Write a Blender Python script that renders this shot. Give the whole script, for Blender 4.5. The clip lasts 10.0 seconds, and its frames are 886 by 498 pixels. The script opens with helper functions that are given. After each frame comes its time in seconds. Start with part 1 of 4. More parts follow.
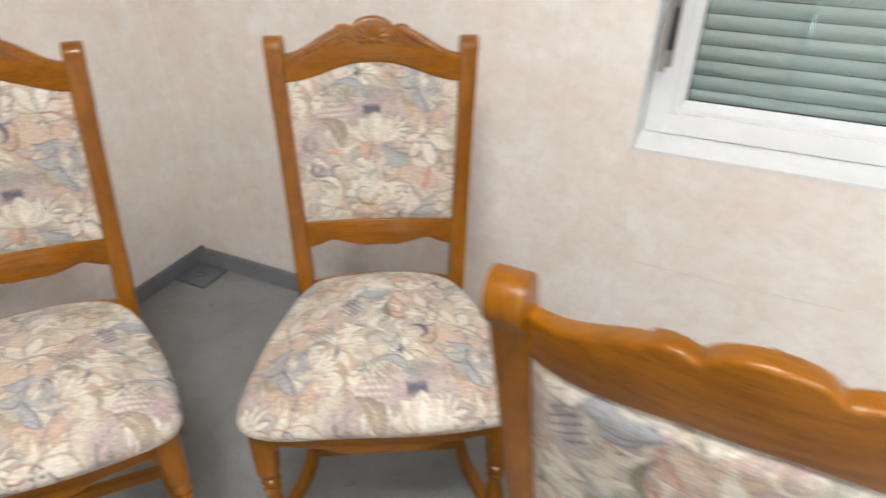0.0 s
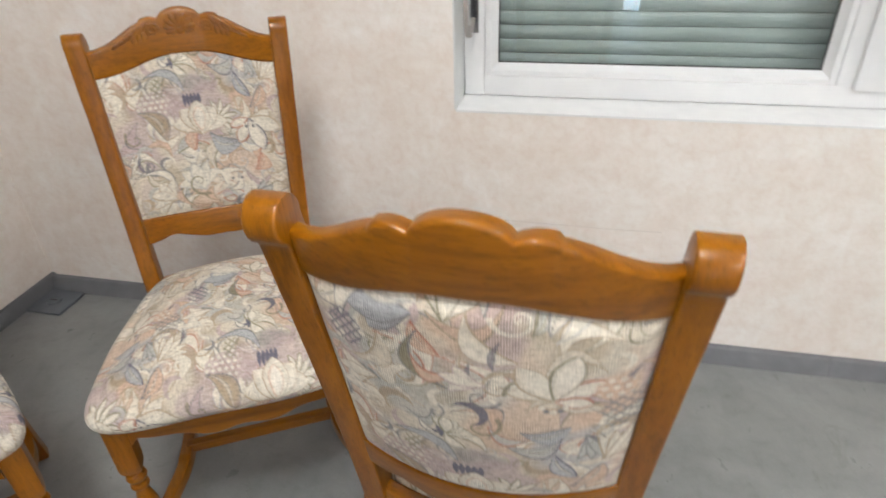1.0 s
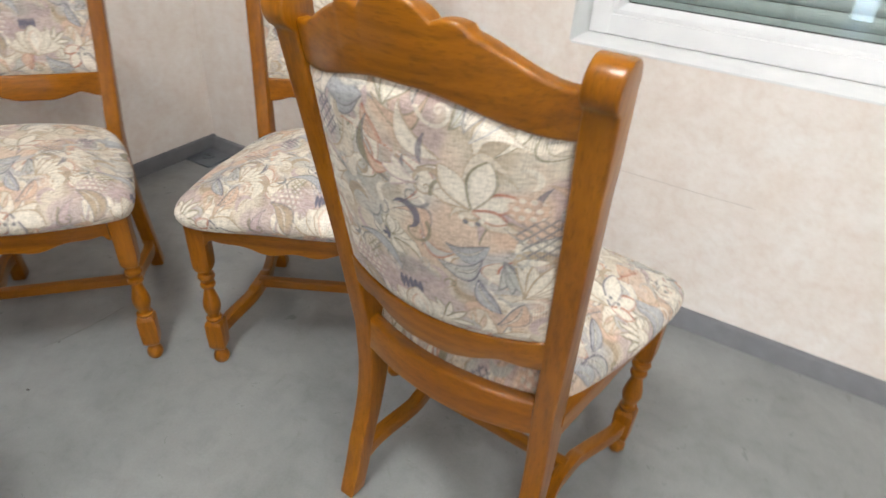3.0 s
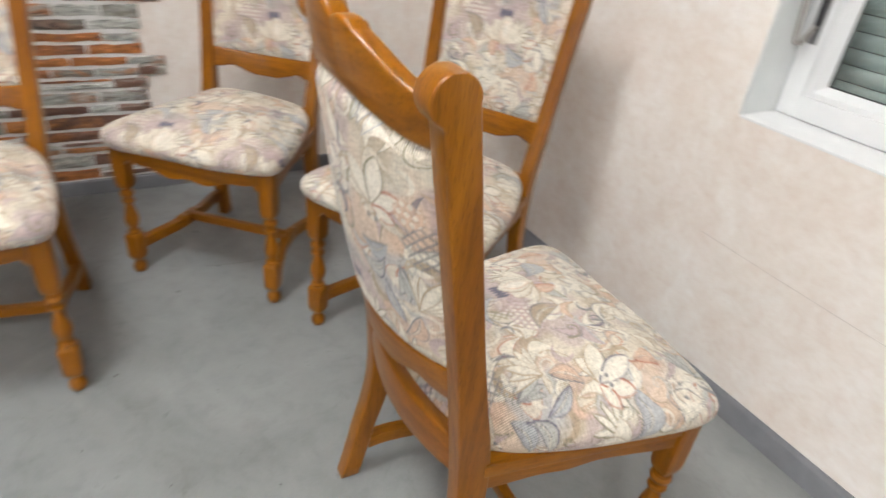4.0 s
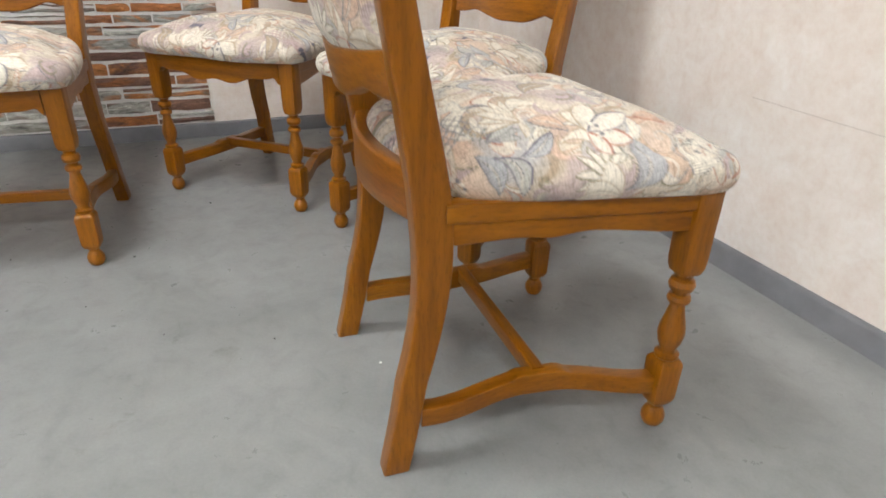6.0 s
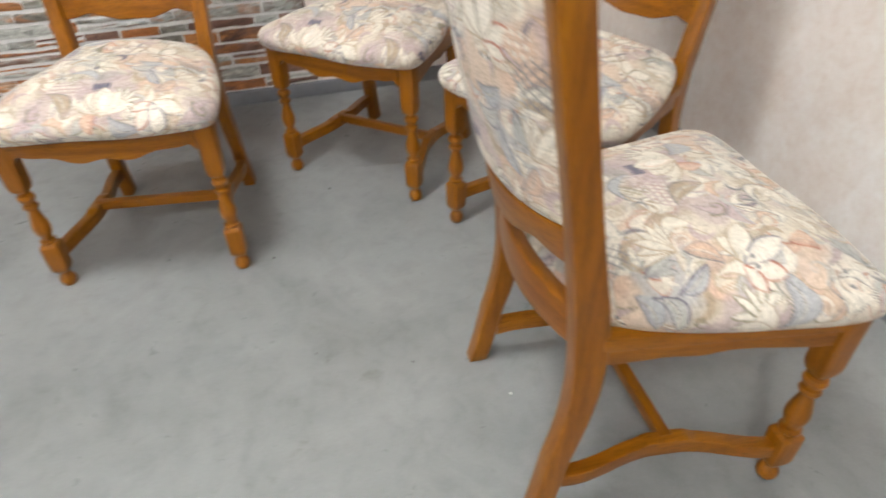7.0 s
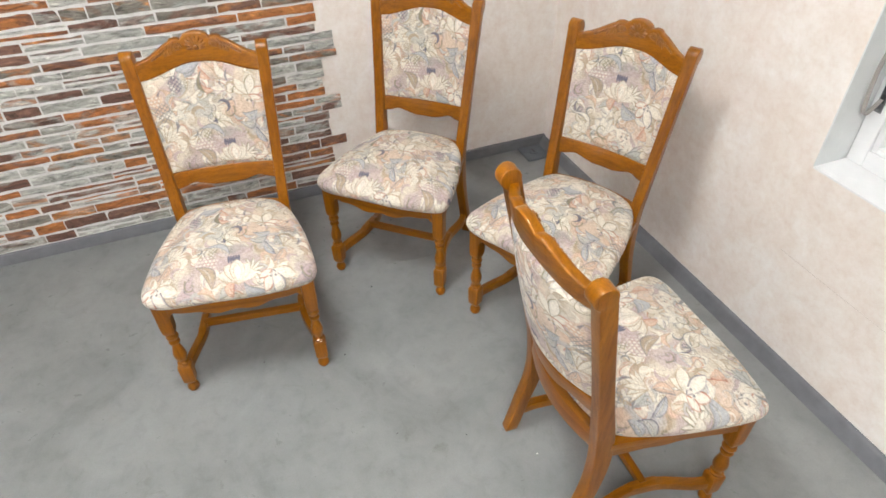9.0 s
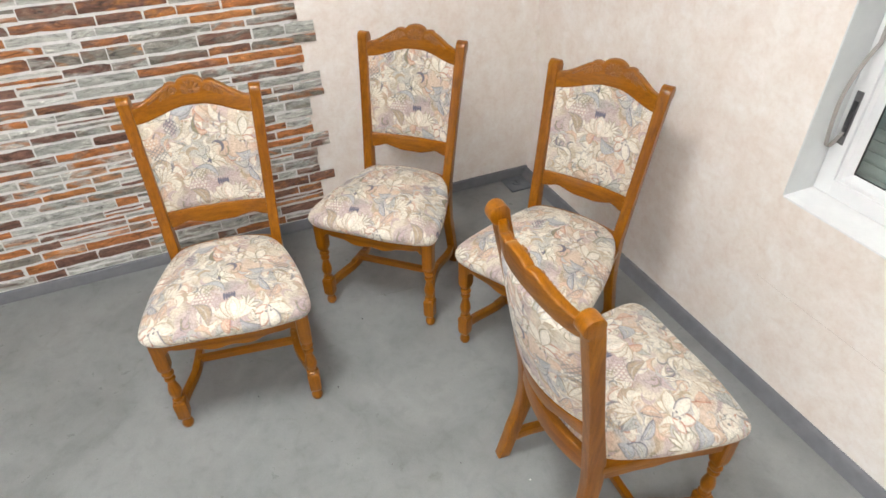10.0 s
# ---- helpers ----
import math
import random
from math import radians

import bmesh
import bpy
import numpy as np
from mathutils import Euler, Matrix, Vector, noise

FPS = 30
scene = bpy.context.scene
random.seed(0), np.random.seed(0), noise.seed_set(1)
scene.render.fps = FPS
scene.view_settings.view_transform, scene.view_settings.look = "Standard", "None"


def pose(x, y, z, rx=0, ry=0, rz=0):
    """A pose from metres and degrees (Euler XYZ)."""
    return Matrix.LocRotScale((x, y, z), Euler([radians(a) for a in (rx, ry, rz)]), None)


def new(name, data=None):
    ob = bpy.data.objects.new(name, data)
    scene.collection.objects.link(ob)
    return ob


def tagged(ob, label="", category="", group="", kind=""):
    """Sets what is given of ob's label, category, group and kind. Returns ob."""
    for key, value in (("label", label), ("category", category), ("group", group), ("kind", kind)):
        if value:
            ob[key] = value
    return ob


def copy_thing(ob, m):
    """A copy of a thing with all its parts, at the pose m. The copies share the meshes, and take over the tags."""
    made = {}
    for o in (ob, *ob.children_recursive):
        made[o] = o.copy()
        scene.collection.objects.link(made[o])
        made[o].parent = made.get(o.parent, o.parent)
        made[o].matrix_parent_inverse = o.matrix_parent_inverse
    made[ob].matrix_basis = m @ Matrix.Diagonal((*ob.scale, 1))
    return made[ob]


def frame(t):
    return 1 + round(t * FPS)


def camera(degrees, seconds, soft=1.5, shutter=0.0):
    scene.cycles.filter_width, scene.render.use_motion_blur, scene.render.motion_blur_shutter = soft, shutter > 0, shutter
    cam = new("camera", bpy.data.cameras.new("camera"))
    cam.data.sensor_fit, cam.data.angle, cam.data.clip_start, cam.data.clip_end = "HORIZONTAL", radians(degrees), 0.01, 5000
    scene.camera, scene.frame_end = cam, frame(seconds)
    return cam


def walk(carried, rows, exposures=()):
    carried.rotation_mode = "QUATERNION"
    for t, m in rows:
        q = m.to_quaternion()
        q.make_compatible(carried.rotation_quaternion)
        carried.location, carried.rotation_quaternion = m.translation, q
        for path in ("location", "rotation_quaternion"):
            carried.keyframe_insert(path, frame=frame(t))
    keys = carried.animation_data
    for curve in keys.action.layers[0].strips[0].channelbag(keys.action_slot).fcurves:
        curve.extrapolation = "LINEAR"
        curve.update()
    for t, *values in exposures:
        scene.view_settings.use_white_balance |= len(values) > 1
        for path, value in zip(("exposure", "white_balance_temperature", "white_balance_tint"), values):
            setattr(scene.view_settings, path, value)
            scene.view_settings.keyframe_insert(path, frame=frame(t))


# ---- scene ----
cam = camera(71.75, 10.0, soft=1.6, shutter=0.5)
walk(cam, [
    (0.0, pose(1.693, -1.495, 1.320, 58.30, -0.74, 24.14)),
    (0.5, pose(1.837, -1.519, 1.324, 58.49, 0.14, 16.34)),
    (1.0, pose(1.856, -1.551, 1.285, 58.32, 1.71, 11.89)),
    (1.5, pose(1.823, -1.638, 1.214, 57.96, -1.00, 6.10)),
    (2.0, pose(1.861, -1.692, 1.149, 56.10, -1.45, 7.41)),
    (2.5, pose(1.970, -1.701, 1.142, 55.19, -0.94, 15.56)),
    (2.7, pose(2.040, -1.690, 1.161, 55.87, -1.90, 23.02)),
    (3.8, pose(2.365, -1.386, 1.176, 57.74, -4.83, 53.09)),
    (4.0, pose(2.442, -1.359, 1.163, 58.65, -5.72, 61.37)),
    (4.5, pose(2.533, -1.284, 1.058, 62.05, -2.88, 71.04)),
    (5.0, pose(2.595, -1.252, 0.868, 65.19, -2.08, 69.50)),
    (5.5, pose(2.642, -1.228, 0.745, 64.37, -0.18, 67.93)),
    (5.7, pose(2.650, -1.219, 0.700, 64.17, -0.63, 68.20)),
    (6.8, pose(2.585, -1.294, 0.990, 57.28, -1.07, 72.07)),
    (7.0, pose(2.494, -1.319, 1.067, 51.88, 1.28, 74.16)),
    (7.5, pose(2.461, -1.441, 1.343, 46.86, -0.01, 75.64)),
    (8.0, pose(2.536, -1.514, 1.590, 45.46, -2.16, 73.56)),
    (8.5, pose(2.604, -1.565, 1.703, 52.98, 1.05, 68.93)),
    (9.0, pose(2.607, -1.631, 1.768, 49.91, 0.70, 68.11)),
    (9.5, pose(2.621, -1.659, 1.802, 52.32, 0.62, 66.70)),
    (10.0, pose(2.634, -1.669, 1.821, 52.46, 0.63, 66.07)),
], [(0.0, -0.15), (0.5, -0.22), (1.0, -0.33), (2.0, -0.33), (2.5, -0.2), (4.0, -0.12), (5.0, -0.06), (7.0, 0.0), (8.5, 0.02), (10.0, -0.02)])

# ---- world and lamps ----
world = bpy.data.worlds.new("world")
scene.world = world
world.use_nodes = True
world.node_tree.nodes["Background"].inputs[0].default_value = (0.75, 0.85, 1.0, 1)
world.node_tree.nodes["Background"].inputs[1].default_value = 0.4
PANEL_LIGHT = 56.0
DAYLIGHT = 8.0


# ---- materials ----
def material(name, colour=(0.5, 0.5, 0.5), rough=0.5, metal=0.0):
    m = bpy.data.materials.new(name)
    m.use_nodes = True
    b = m.node_tree.nodes["Principled BSDF"]
    b.inputs["Base Color"].default_value = (*colour, 1)
    b.inputs["Roughness"].default_value = rough
    b.inputs["Metallic"].default_value = metal
    return m, m.node_tree, b


def noise_node(nt, scale, detail=4.0, stretch=(1, 1, 1), coord="Object", rough=0.55, warp=0.0):
    tc = nt.nodes.new("ShaderNodeTexCoord")
    mp = nt.nodes.new("ShaderNodeMapping")
    mp.inputs["Scale"].default_value = stretch
    n = nt.nodes.new("ShaderNodeTexNoise")
    n.inputs["Scale"].default_value = scale
    n.inputs["Detail"].default_value = detail
    n.inputs["Roughness"].default_value = rough
    n.inputs["Distortion"].default_value = warp
    nt.links.new(tc.outputs[coord], mp.inputs[0])
    nt.links.new(mp.outputs[0], n.inputs["Vector"])
    return n.outputs["Fac"]


def ramp(nt, fac, stops, constant=False):
    r = nt.nodes.new("ShaderNodeValToRGB")
    if constant:
        r.color_ramp.interpolation = "CONSTANT"
    el = r.color_ramp.elements
    while len(el) < len(stops):
        el.new(0.5)
    for e, (p, c) in zip(el, stops):
        e.position = p
        e.color = (*c, 1) if len(c) == 3 else c
    nt.links.new(fac, r.inputs[0])
    return r.outputs[0]


def mix(nt, fac, a, b, how="MIX"):
    n = nt.nodes.new("ShaderNodeMix")
    n.data_type = "RGBA"
    n.blend_type = how
    for sock, v in ((n.inputs[0], fac), (n.inputs[6], a), (n.inputs[7], b)):
        if isinstance(v, (int, float)):
            sock.default_value = v
        elif isinstance(v, tuple):
            sock.default_value = (*v, 1)
        else:
            nt.links.new(v, sock)
    return n.outputs[2]


def bump(nt, b, height, strength, dist):
    n = nt.nodes.new("ShaderNodeBump")
    n.inputs["Strength"].default_value = strength
    n.inputs["Distance"].default_value = dist
    nt.links.new(height, n.inputs["Height"])
    nt.links.new(n.outputs[0], b.inputs["Normal"])


def grey(v):
    return (v, v, v)


def wood_material(name, stretch):
    m, nt, b = material(name, rough=0.3)
    big = noise_node(nt, 9, 3, stretch, warp=0.6)
    fine = noise_node(nt, 85, 5, stretch, rough=0.65)
    pores = noise_node(nt, 280, 2, tuple(0.2 if k < 0.5 else k for k in stretch))
    c = ramp(nt, big, [(0.3, (0.20, 0.063, 0.002)), (0.52, (0.275, 0.096, 0.002)), (0.75, (0.34, 0.127, 0.003))])
    c = mix(nt, 0.75, c, ramp(nt, fine, [(0.33, (0.64, 0.58, 0.52)), (0.52, (0.94, 0.93, 0.91)), (0.65, grey(1.1))]), "MULTIPLY")
    c = mix(nt, 0.35, c, ramp(nt, pores, [(0.32, grey(0.4)), (0.46, grey(1.0))]), "MULTIPLY")
    nt.links.new(c, b.inputs["Base Color"])
    nt.links.new(ramp(nt, fine, [(0.3, grey(0.37)), (0.7, grey(0.33))]), b.inputs["Roughness"])
    b.inputs["Specular IOR Level"].default_value = 0.24
    b.inputs["Coat Weight"].default_value = 0.28
    b.inputs["Coat Roughness"].default_value = 0.11
    bump(nt, b, fine, 0.025, 0.002)
    return m


wood_up = wood_material("oak_upright", (1, 1, 0.07))
wood_across = wood_material("oak_across", (0.07, 1, 1))
wood_along = wood_material("oak_along", (1, 0.07, 1))
# carved ornament, stained deeper
wood_carved, nt, b = material("oak_carved", rough=0.3)
c = ramp(nt, noise_node(nt, 26, 3, warp=0.5), [(0.3, (0.15, 0.045, 0.003)), (0.55, (0.235, 0.080, 0.003)), (0.75, (0.33, 0.12, 0.005))])
nt.links.new(c, b.inputs["Base Color"])
b.inputs["Coat Weight"].default_value = 0.2
b.inputs["Coat Roughness"].default_value = 0.2

# tapestry: the woven motif is a colour attribute, thread and slub are textures
fabric, nt, b = material("tapestry_fabric", rough=0.92)
at = nt.nodes.new("ShaderNodeAttribute")
at.attribute_name = "weave"
slub = noise_node(nt, 260, 3, (0.35, 1, 1), "UV", 0.7)
warp = noise_node(nt, 420, 2, (1.0, 0.16, 1), "UV", 0.6)
weft = noise_node(nt, 420, 2, (0.16, 1.0, 1), "UV", 0.6)
c = mix(nt, 0.8, at.outputs["Color"], ramp(nt, slub, [(0.3, grey(0.60)), (0.5, grey(0.97)), (0.7, grey(1.2))]), "MULTIPLY")
c = mix(nt, 0.5, c, ramp(nt, warp, [(0.35, grey(0.72)), (0.6, grey(1.05))]), "MULTIPLY")
tc = nt.nodes.new("ShaderNodeTexCoord")
ribs = nt.nodes.new("ShaderNodeTexWave")
ribs.inputs["Scale"].default_value = 118.0
ribs.inputs["Distortion"].default_value = 0.6
nt.links.new(tc.outputs["UV"], ribs.inputs["Vector"])
where = ramp(nt, noise_node(nt, 15, 2, (1, 1, 1), "UV"), [(0.52, grey(0.0)), (0.62, grey(0.6))])
c = mix(nt, where, c, mix(nt, 1.0, c, ramp(nt, ribs.outputs["Fac"], [(0.3, (0.55, 0.56, 0.58)), (0.7, (1.12, 1.12, 1.1))]), "MULTIPLY"))
nt.links.new(c, b.inputs["Base Color"])
b.inputs["Sheen Weight"].default_value = 0.1
b.inputs["Sheen Roughness"].default_value = 0.5
hh = mix(nt, 0.5, warp, weft)
bump(nt, b, hh, 0.8, 0.0016)

# wallpaper, pale pinkish cream with soft mottling
wallpaper, nt, b = material("wallpaper", rough=0.75)
cloud = noise_node(nt, 5.5, 4, coord="Object", warp=0.5)
fleck = noise_node(nt, 60, 5, (1, 1, 1), rough=0.7)
c = ramp(nt, cloud, [(0.3, (0.80, 0.725, 0.67)), (0.5, (0.83, 0.775, 0.73)), (0.7, (0.86, 0.83, 0.80))])
c = mix(nt, 0.5, c, ramp(nt, fleck, [(0.3, (0.90, 0.84, 0.80)), (0.55, (1, 1, 1)), (0.75, (1.0, 0.985, 0.96))]), "MULTIPLY")
blotch = noise_node(nt, 20, 5, (1, 1, 1), rough=0.62, warp=0.5)
c = mix(nt, 0.75, c, ramp(nt, blotch, [(0.32, (0.93, 0.89, 0.86)), (0.5, (0.99, 0.985, 0.975)), (0.68, (1.04, 1.045, 1.05))]), "MULTIPLY")
nt.links.new(c, b.inputs["Base Color"])
bump(nt, b, fleck, 0.1, 0.002)

# floor: smooth grey coating with cloudy stains
floor_mat, nt, b = material("floor_coating", rough=0.4)
cloud = noise_node(nt, 3.2, 5, warp=0.8)
mid = noise_node(nt, 16, 6, rough=0.65, warp=0.4)
fine = noise_node(nt, 180, 3)
c = ramp(nt, cloud, [(0.3, (0.195, 0.204, 0.206)), (0.55, (0.238, 0.248, 0.250)), (0.75, (0.272, 0.282, 0.284))])
c = mix(nt, 0.7, c, ramp(nt, mid, [(0.28, grey(0.8)), (0.48, grey(0.98)), (0.72, grey(1.07))]), "MULTIPLY")
stain = noise_node(nt, 7, 5, rough=0.7, warp=2.0)
c = mix(nt, 0.25, c, ramp(nt, fine, [(0.3, grey(0.8)), (0.7, grey(1.1))]), "MULTIPLY")
c = mix(nt, 0.8, c, ramp(nt, stain, [(0.26, (0.74, 0.73, 0.70)), (0.38, (0.97, 0.97, 0.96)), (0.6, (1.0, 1.0, 1.0)), (0.72, (1.08, 1.08, 1.07))]), "MULTIPLY")
nt.links.new(c, b.inputs["Base Color"])
nt.links.new(ramp(nt, mid, [(0.3, grey(0.40)), (0.7, grey(0.26))]), b.inputs["Roughness"])
bump(nt, b, mid, 0.05, 0.003)

base_mat, nt, b = material("baseboard_grey", rough=0.5)
nt.links.new(ramp(nt, noise_node(nt, 20, 4), [(0.3, (0.138, 0.143, 0.157)), (0.7, (0.172, 0.178, 0.193))]), b.inputs["Base Color"])
plate_mat, nt, b = material("plate_grey_plastic", rough=0.45)
nt.links.new(ramp(nt, noise_node(nt, 30, 4), [(0.3, (0.105, 0.12, 0.14)), (0.7, (0.135, 0.15, 0.17))]), b.inputs["Base Color"])
pvc, nt, b = material("white_pvc", rough=0.3)
nt.links.new(ramp(nt, noise_node(nt, 12, 3), [(0.3, (0.74, 0.75, 0.765)), (0.7, (0.79, 0.80, 0.81))]), b.inputs["Base Color"])
sill_mat, nt, b = material("white_sill_paint", rough=0.45)
nt.links.new(ramp(nt, noise_node(nt, 22, 5), [(0.3, (0.78, 0.785, 0.79)), (0.7, (0.84, 0.845, 0.845))]), b.inputs["Base Color"])
bump(nt, b, noise_node(nt, 60, 4), 0.08, 0.002)
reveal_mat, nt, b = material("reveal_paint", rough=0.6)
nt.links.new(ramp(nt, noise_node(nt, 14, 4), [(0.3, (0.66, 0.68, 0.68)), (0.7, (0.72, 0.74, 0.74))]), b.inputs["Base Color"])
gasket, nt, b = material("black_gasket", (0.02, 0.02, 0.02), 0.6)
steel, nt, b = material("winder_steel", (0.22, 0.22, 0.23), 0.3, 0.9)
# near-black: winder parts, cap slot, and shade in the shutter gaps
near_black, nt, b = material("dark_parts_and_gap_shade", (0.03, 0.03, 0.035), 0.4)
strap_mat, nt, b = material("strap_grey", rough=0.85)
nt.links.new(ramp(nt, noise_node(nt, 300, 2), [(0.3, (0.26, 0.24, 0.23)), (0.7, (0.36, 0.34, 0.32))]), b.inputs["Base Color"])
slat_mat, nt, b = material("shutter_slat", rough=0.5)
nt.links.new(ramp(nt, noise_node(nt, 6, 4, (0.3, 1, 1)), [(0.3, (0.19, 0.225, 0.222)), (0.7, (0.24, 0.275, 0.268))]), b.inputs["Base Color"])
glass, nt, b = material("window_glass", (0.95, 1.0, 0.98), 0.0)
b.inputs["Transmission Weight"].default_value = 1.0
b.inputs["IOR"].default_value = 1.5
ceiling_mat, nt, b = material("ceiling_paint", rough=0.8)
nt.links.new(ramp(nt, noise_node(nt, 9, 4), [(0.3, grey(0.76)), (0.7, grey(0.82))]), b.inputs["Base Color"])
lamp_frame_mat, nt, b = material("lamp_frame_white", (0.8, 0.8, 0.8), 0.4)


def glow(name, colour, strength):
    m, nt, b = material(name, (0.8, 0.8, 0.8), 0.5)
    b.inputs["Emission Color"].default_value = (*colour, 1)
    b.inputs["Emission Strength"].default_value = strength
    return m


diffuser_mat = glow("lamp_diffuser", (1.0, 0.992, 0.975), PANEL_LIGHT)
outdoor_mat = glow("outdoor_daylight", (0.62, 0.80, 1.0), DAYLIGHT)
chip_white, nt, b = material("chip_white", (0.75, 0.75, 0.72), 0.7)
scuff_mat, nt, b = material("scuff_grey", (0.19, 0.19, 0.185), 0.6)
chip_dark, nt, b = material("chip_dark", (0.05, 0.05, 0.05), 0.8)
seam_mat, nt, b = material("wallpaper_seam", (0.62, 0.55, 0.50), 0.8)
grout, nt, b = material("joint_white", rough=0.85)
nt.links.new(ramp(nt, noise_node(nt, 40, 5), [(0.3, (0.62, 0.62, 0.605)), (0.7, (0.74, 0.738, 0.725))]), b.inputs["Base Color"])

STONE = [(0.0, (0.42, 0.43, 0.395)), (0.20, (0.46, 0.17, 0.05)), (0.35, (0.24, 0.225, 0.19)), (0.45, (0.17, 0.085, 0.06)),
         (0.55, (0.52, 0.53, 0.49)), (0.72, (0.50, 0.205, 0.06)), (0.84, (0.22, 0.115, 0.08))]


def stone_material(name, source):
    m, nt, b = material(name, rough=0.6)
    if source == "object":
        r = nt.nodes.new("ShaderNodeObjectInfo").outputs["Random"]
    else:
        r = nt.nodes.new("ShaderNodeNewGeometry").outputs["Random Per Island"]
    streak = noise_node(nt, 46, 7, (1, 0.3, 1.1), rough=0.72, warp=1.2)
    patch = noise_node(nt, 13, 4, (1, 0.45, 1.2), warp=1.5)
    other = nt.nodes.new("ShaderNodeMath")
    other.operation = "MULTIPLY"
    other.inputs[1].default_value = 7.31
    nt.links.new(r, other.inputs[0])
    turn = nt.nodes.new("ShaderNodeMath")
    turn.operation = "FRACT"
    nt.links.new(other.outputs[0], turn.inputs[0])
    c = mix(nt, ramp(nt, patch, [(0.46, grey(0.0)), (0.60, grey(0.75))]), ramp(nt, r, STONE, True), ramp(nt, turn.outputs[0], STONE, True))
    c = mix(nt, 0.95, c, ramp(nt, streak, [(0.32, grey(0.12)), (0.45, grey(0.72)), (0.57, grey(1.0)), (0.68, grey(1.7))]), "MULTIPLY")
    c = mix(nt, ramp(nt, patch, [(0.28, grey(0.6)), (0.38, grey(0.0))]), c, (0.08, 0.05, 0.04))
    nt.links.new(c, b.inputs["Base Color"])
    bump(nt, b, streak, 0.9, 0.008)
    return m


stone_part = stone_material("stone_slip", "object")
stone_rest = stone_material("stone_slip_rest", "island")


# ---- mesh helpers ----
def mesh_of(name, bm, mat, sharp=38.0):
    bmesh.ops.recalc_face_normals(bm, faces=bm.faces)
    for f in bm.faces:
        f.smooth = True
    for e in bm.edges:
        e.smooth = len(e.link_faces) == 2 and e.calc_face_angle(0) < radians(sharp)
    me = bpy.data.meshes.new(name)
    bm.to_mesh(me)
    bm.free()
    me.materials.append(mat)
    return me


def part(name, bm, mat, parent=None, label="", sharp=38.0):
    me = bm if isinstance(bm, bpy.types.Mesh) else mesh_of(name, bm, mat, sharp)
    ob = new(name, me)
    ob.parent = parent
    if label:
        ob["label"] = label
    return ob


def box(bm, x0, x1, y0, y1, z0, z1, bevel=0.0):
    r = bmesh.ops.create_cube(bm, size=1)
    for v in r["verts"]:
        v.co = Vector((x0 + (v.co.x + 0.5) * (x1 - x0), y0 + (v.co.y + 0.5) * (y1 - y0), z0 + (v.co.z + 0.5) * (z1 - z0)))
    if bevel:
        edges = {e for v in r["verts"] for e in v.link_edges}
        bmesh.ops.bevel(bm, geom=list(edges), offset=bevel, segments=2, affect="EDGES", profile=0.5)
    return bm


def boxed(*args):
    return box(bmesh.new(), *args)


def loft(bm, rings, caps=True):
    vs = [[bm.verts.new(p) for p in r] for r in rings]
    n = len(vs[0])
    for a, c in zip(vs, vs[1:]):
        for i in range(n):
            bm.faces.new((a[i], a[(i + 1) % n], c[(i + 1) % n], c[i]))
    if caps:
        bm.faces.new(vs[0][::-1])
        bm.faces.new(vs[-1])
    return bm


def rounded(hw, hh, r):
    """Outline of a rounded rectangle about the origin."""
    out = []
    for cx, cy, a0 in ((hw - r, hh - r, 0), (r - hw, hh - r, 90), (r - hw, r - hh, 180), (hw - r, r - hh, 270)):
        for k in range(4):
            a = radians(a0 + 30 * k)
            out.append((cx + r * math.cos(a), cy + r * math.sin(a)))
    return out


def blob(bm, centre, axes, rz=0.0, n=8):
    """A rounded lump: half axes along a turned x, y and z (turned in the x-z plane)."""
    r = bmesh.ops.create_uvsphere(bm, u_segments=n, v_segments=max(5, n // 2 + 1), radius=1)
    ca, sa = math.cos(rz), math.sin(rz)
    for v in r["verts"]:
        x, y, z = v.co.x * axes[0], v.co.y * axes[1] * 0.8, v.co.z * axes[2]
        v.co = Vector((centre[0] + ca * x - sa * z, centre[1] + y, centre[2] + sa * x + ca * z))


def smooth01(a, b, x):
    t = np.clip((x - a) / (b - a), 0, 1)
    return t * t * (3 - 2 * t)


# ---- room ----
ROOM_X, ROOM_Y, ROOM_Z = 6.2, -4.8, 2.8
WX0, WX1, WZ0, WZ1 = 1.544, 3.56, 0.744, 1.96


def structure(name, bm, mat, label, category):
    return tagged(part(name, bm, mat), label, category, kind="structure")


structure("floor", boxed(-0.3, ROOM_X + 0.3, ROOM_Y - 0.3, 0.35, -0.1, 0.0), floor_mat, "smooth grey coated concrete floor with faint stains", "floor")
structure("ceiling", boxed(-0.3, ROOM_X + 0.3, ROOM_Y - 0.3, 0.35, ROOM_Z, ROOM_Z + 0.1), ceiling_mat, "plain white painted ceiling", "ceiling")
bm = boxed(0, WX0, 0, 0.3, 0, ROOM_Z)
box(bm, WX1, ROOM_X, 0, 0.3, 0, ROOM_Z)
box(bm, WX0, WX1, 0, 0.3, 0, WZ0 - 0.005)
box(bm, WX0, WX1, 0, 0.3, WZ1, ROOM_Z)
structure("wall_north", bm, wallpaper, "pale pinkish cream mottled wallpaper wall with window", "wall")
structure("wall_west", boxed(-0.2, 0, ROOM_Y, 0.3, 0, ROOM_Z), wallpaper, "pale cream wallpaper wall partly clad with stone slips", "wall")
structure("wall_east", boxed(ROOM_X, ROOM_X + 0.2, ROOM_Y, 0.3, 0, ROOM_Z), wallpaper, "plain cream wallpaper wall", "wall")
DX0, DX1, DZ1 = 2.25, 2.42, 2.2
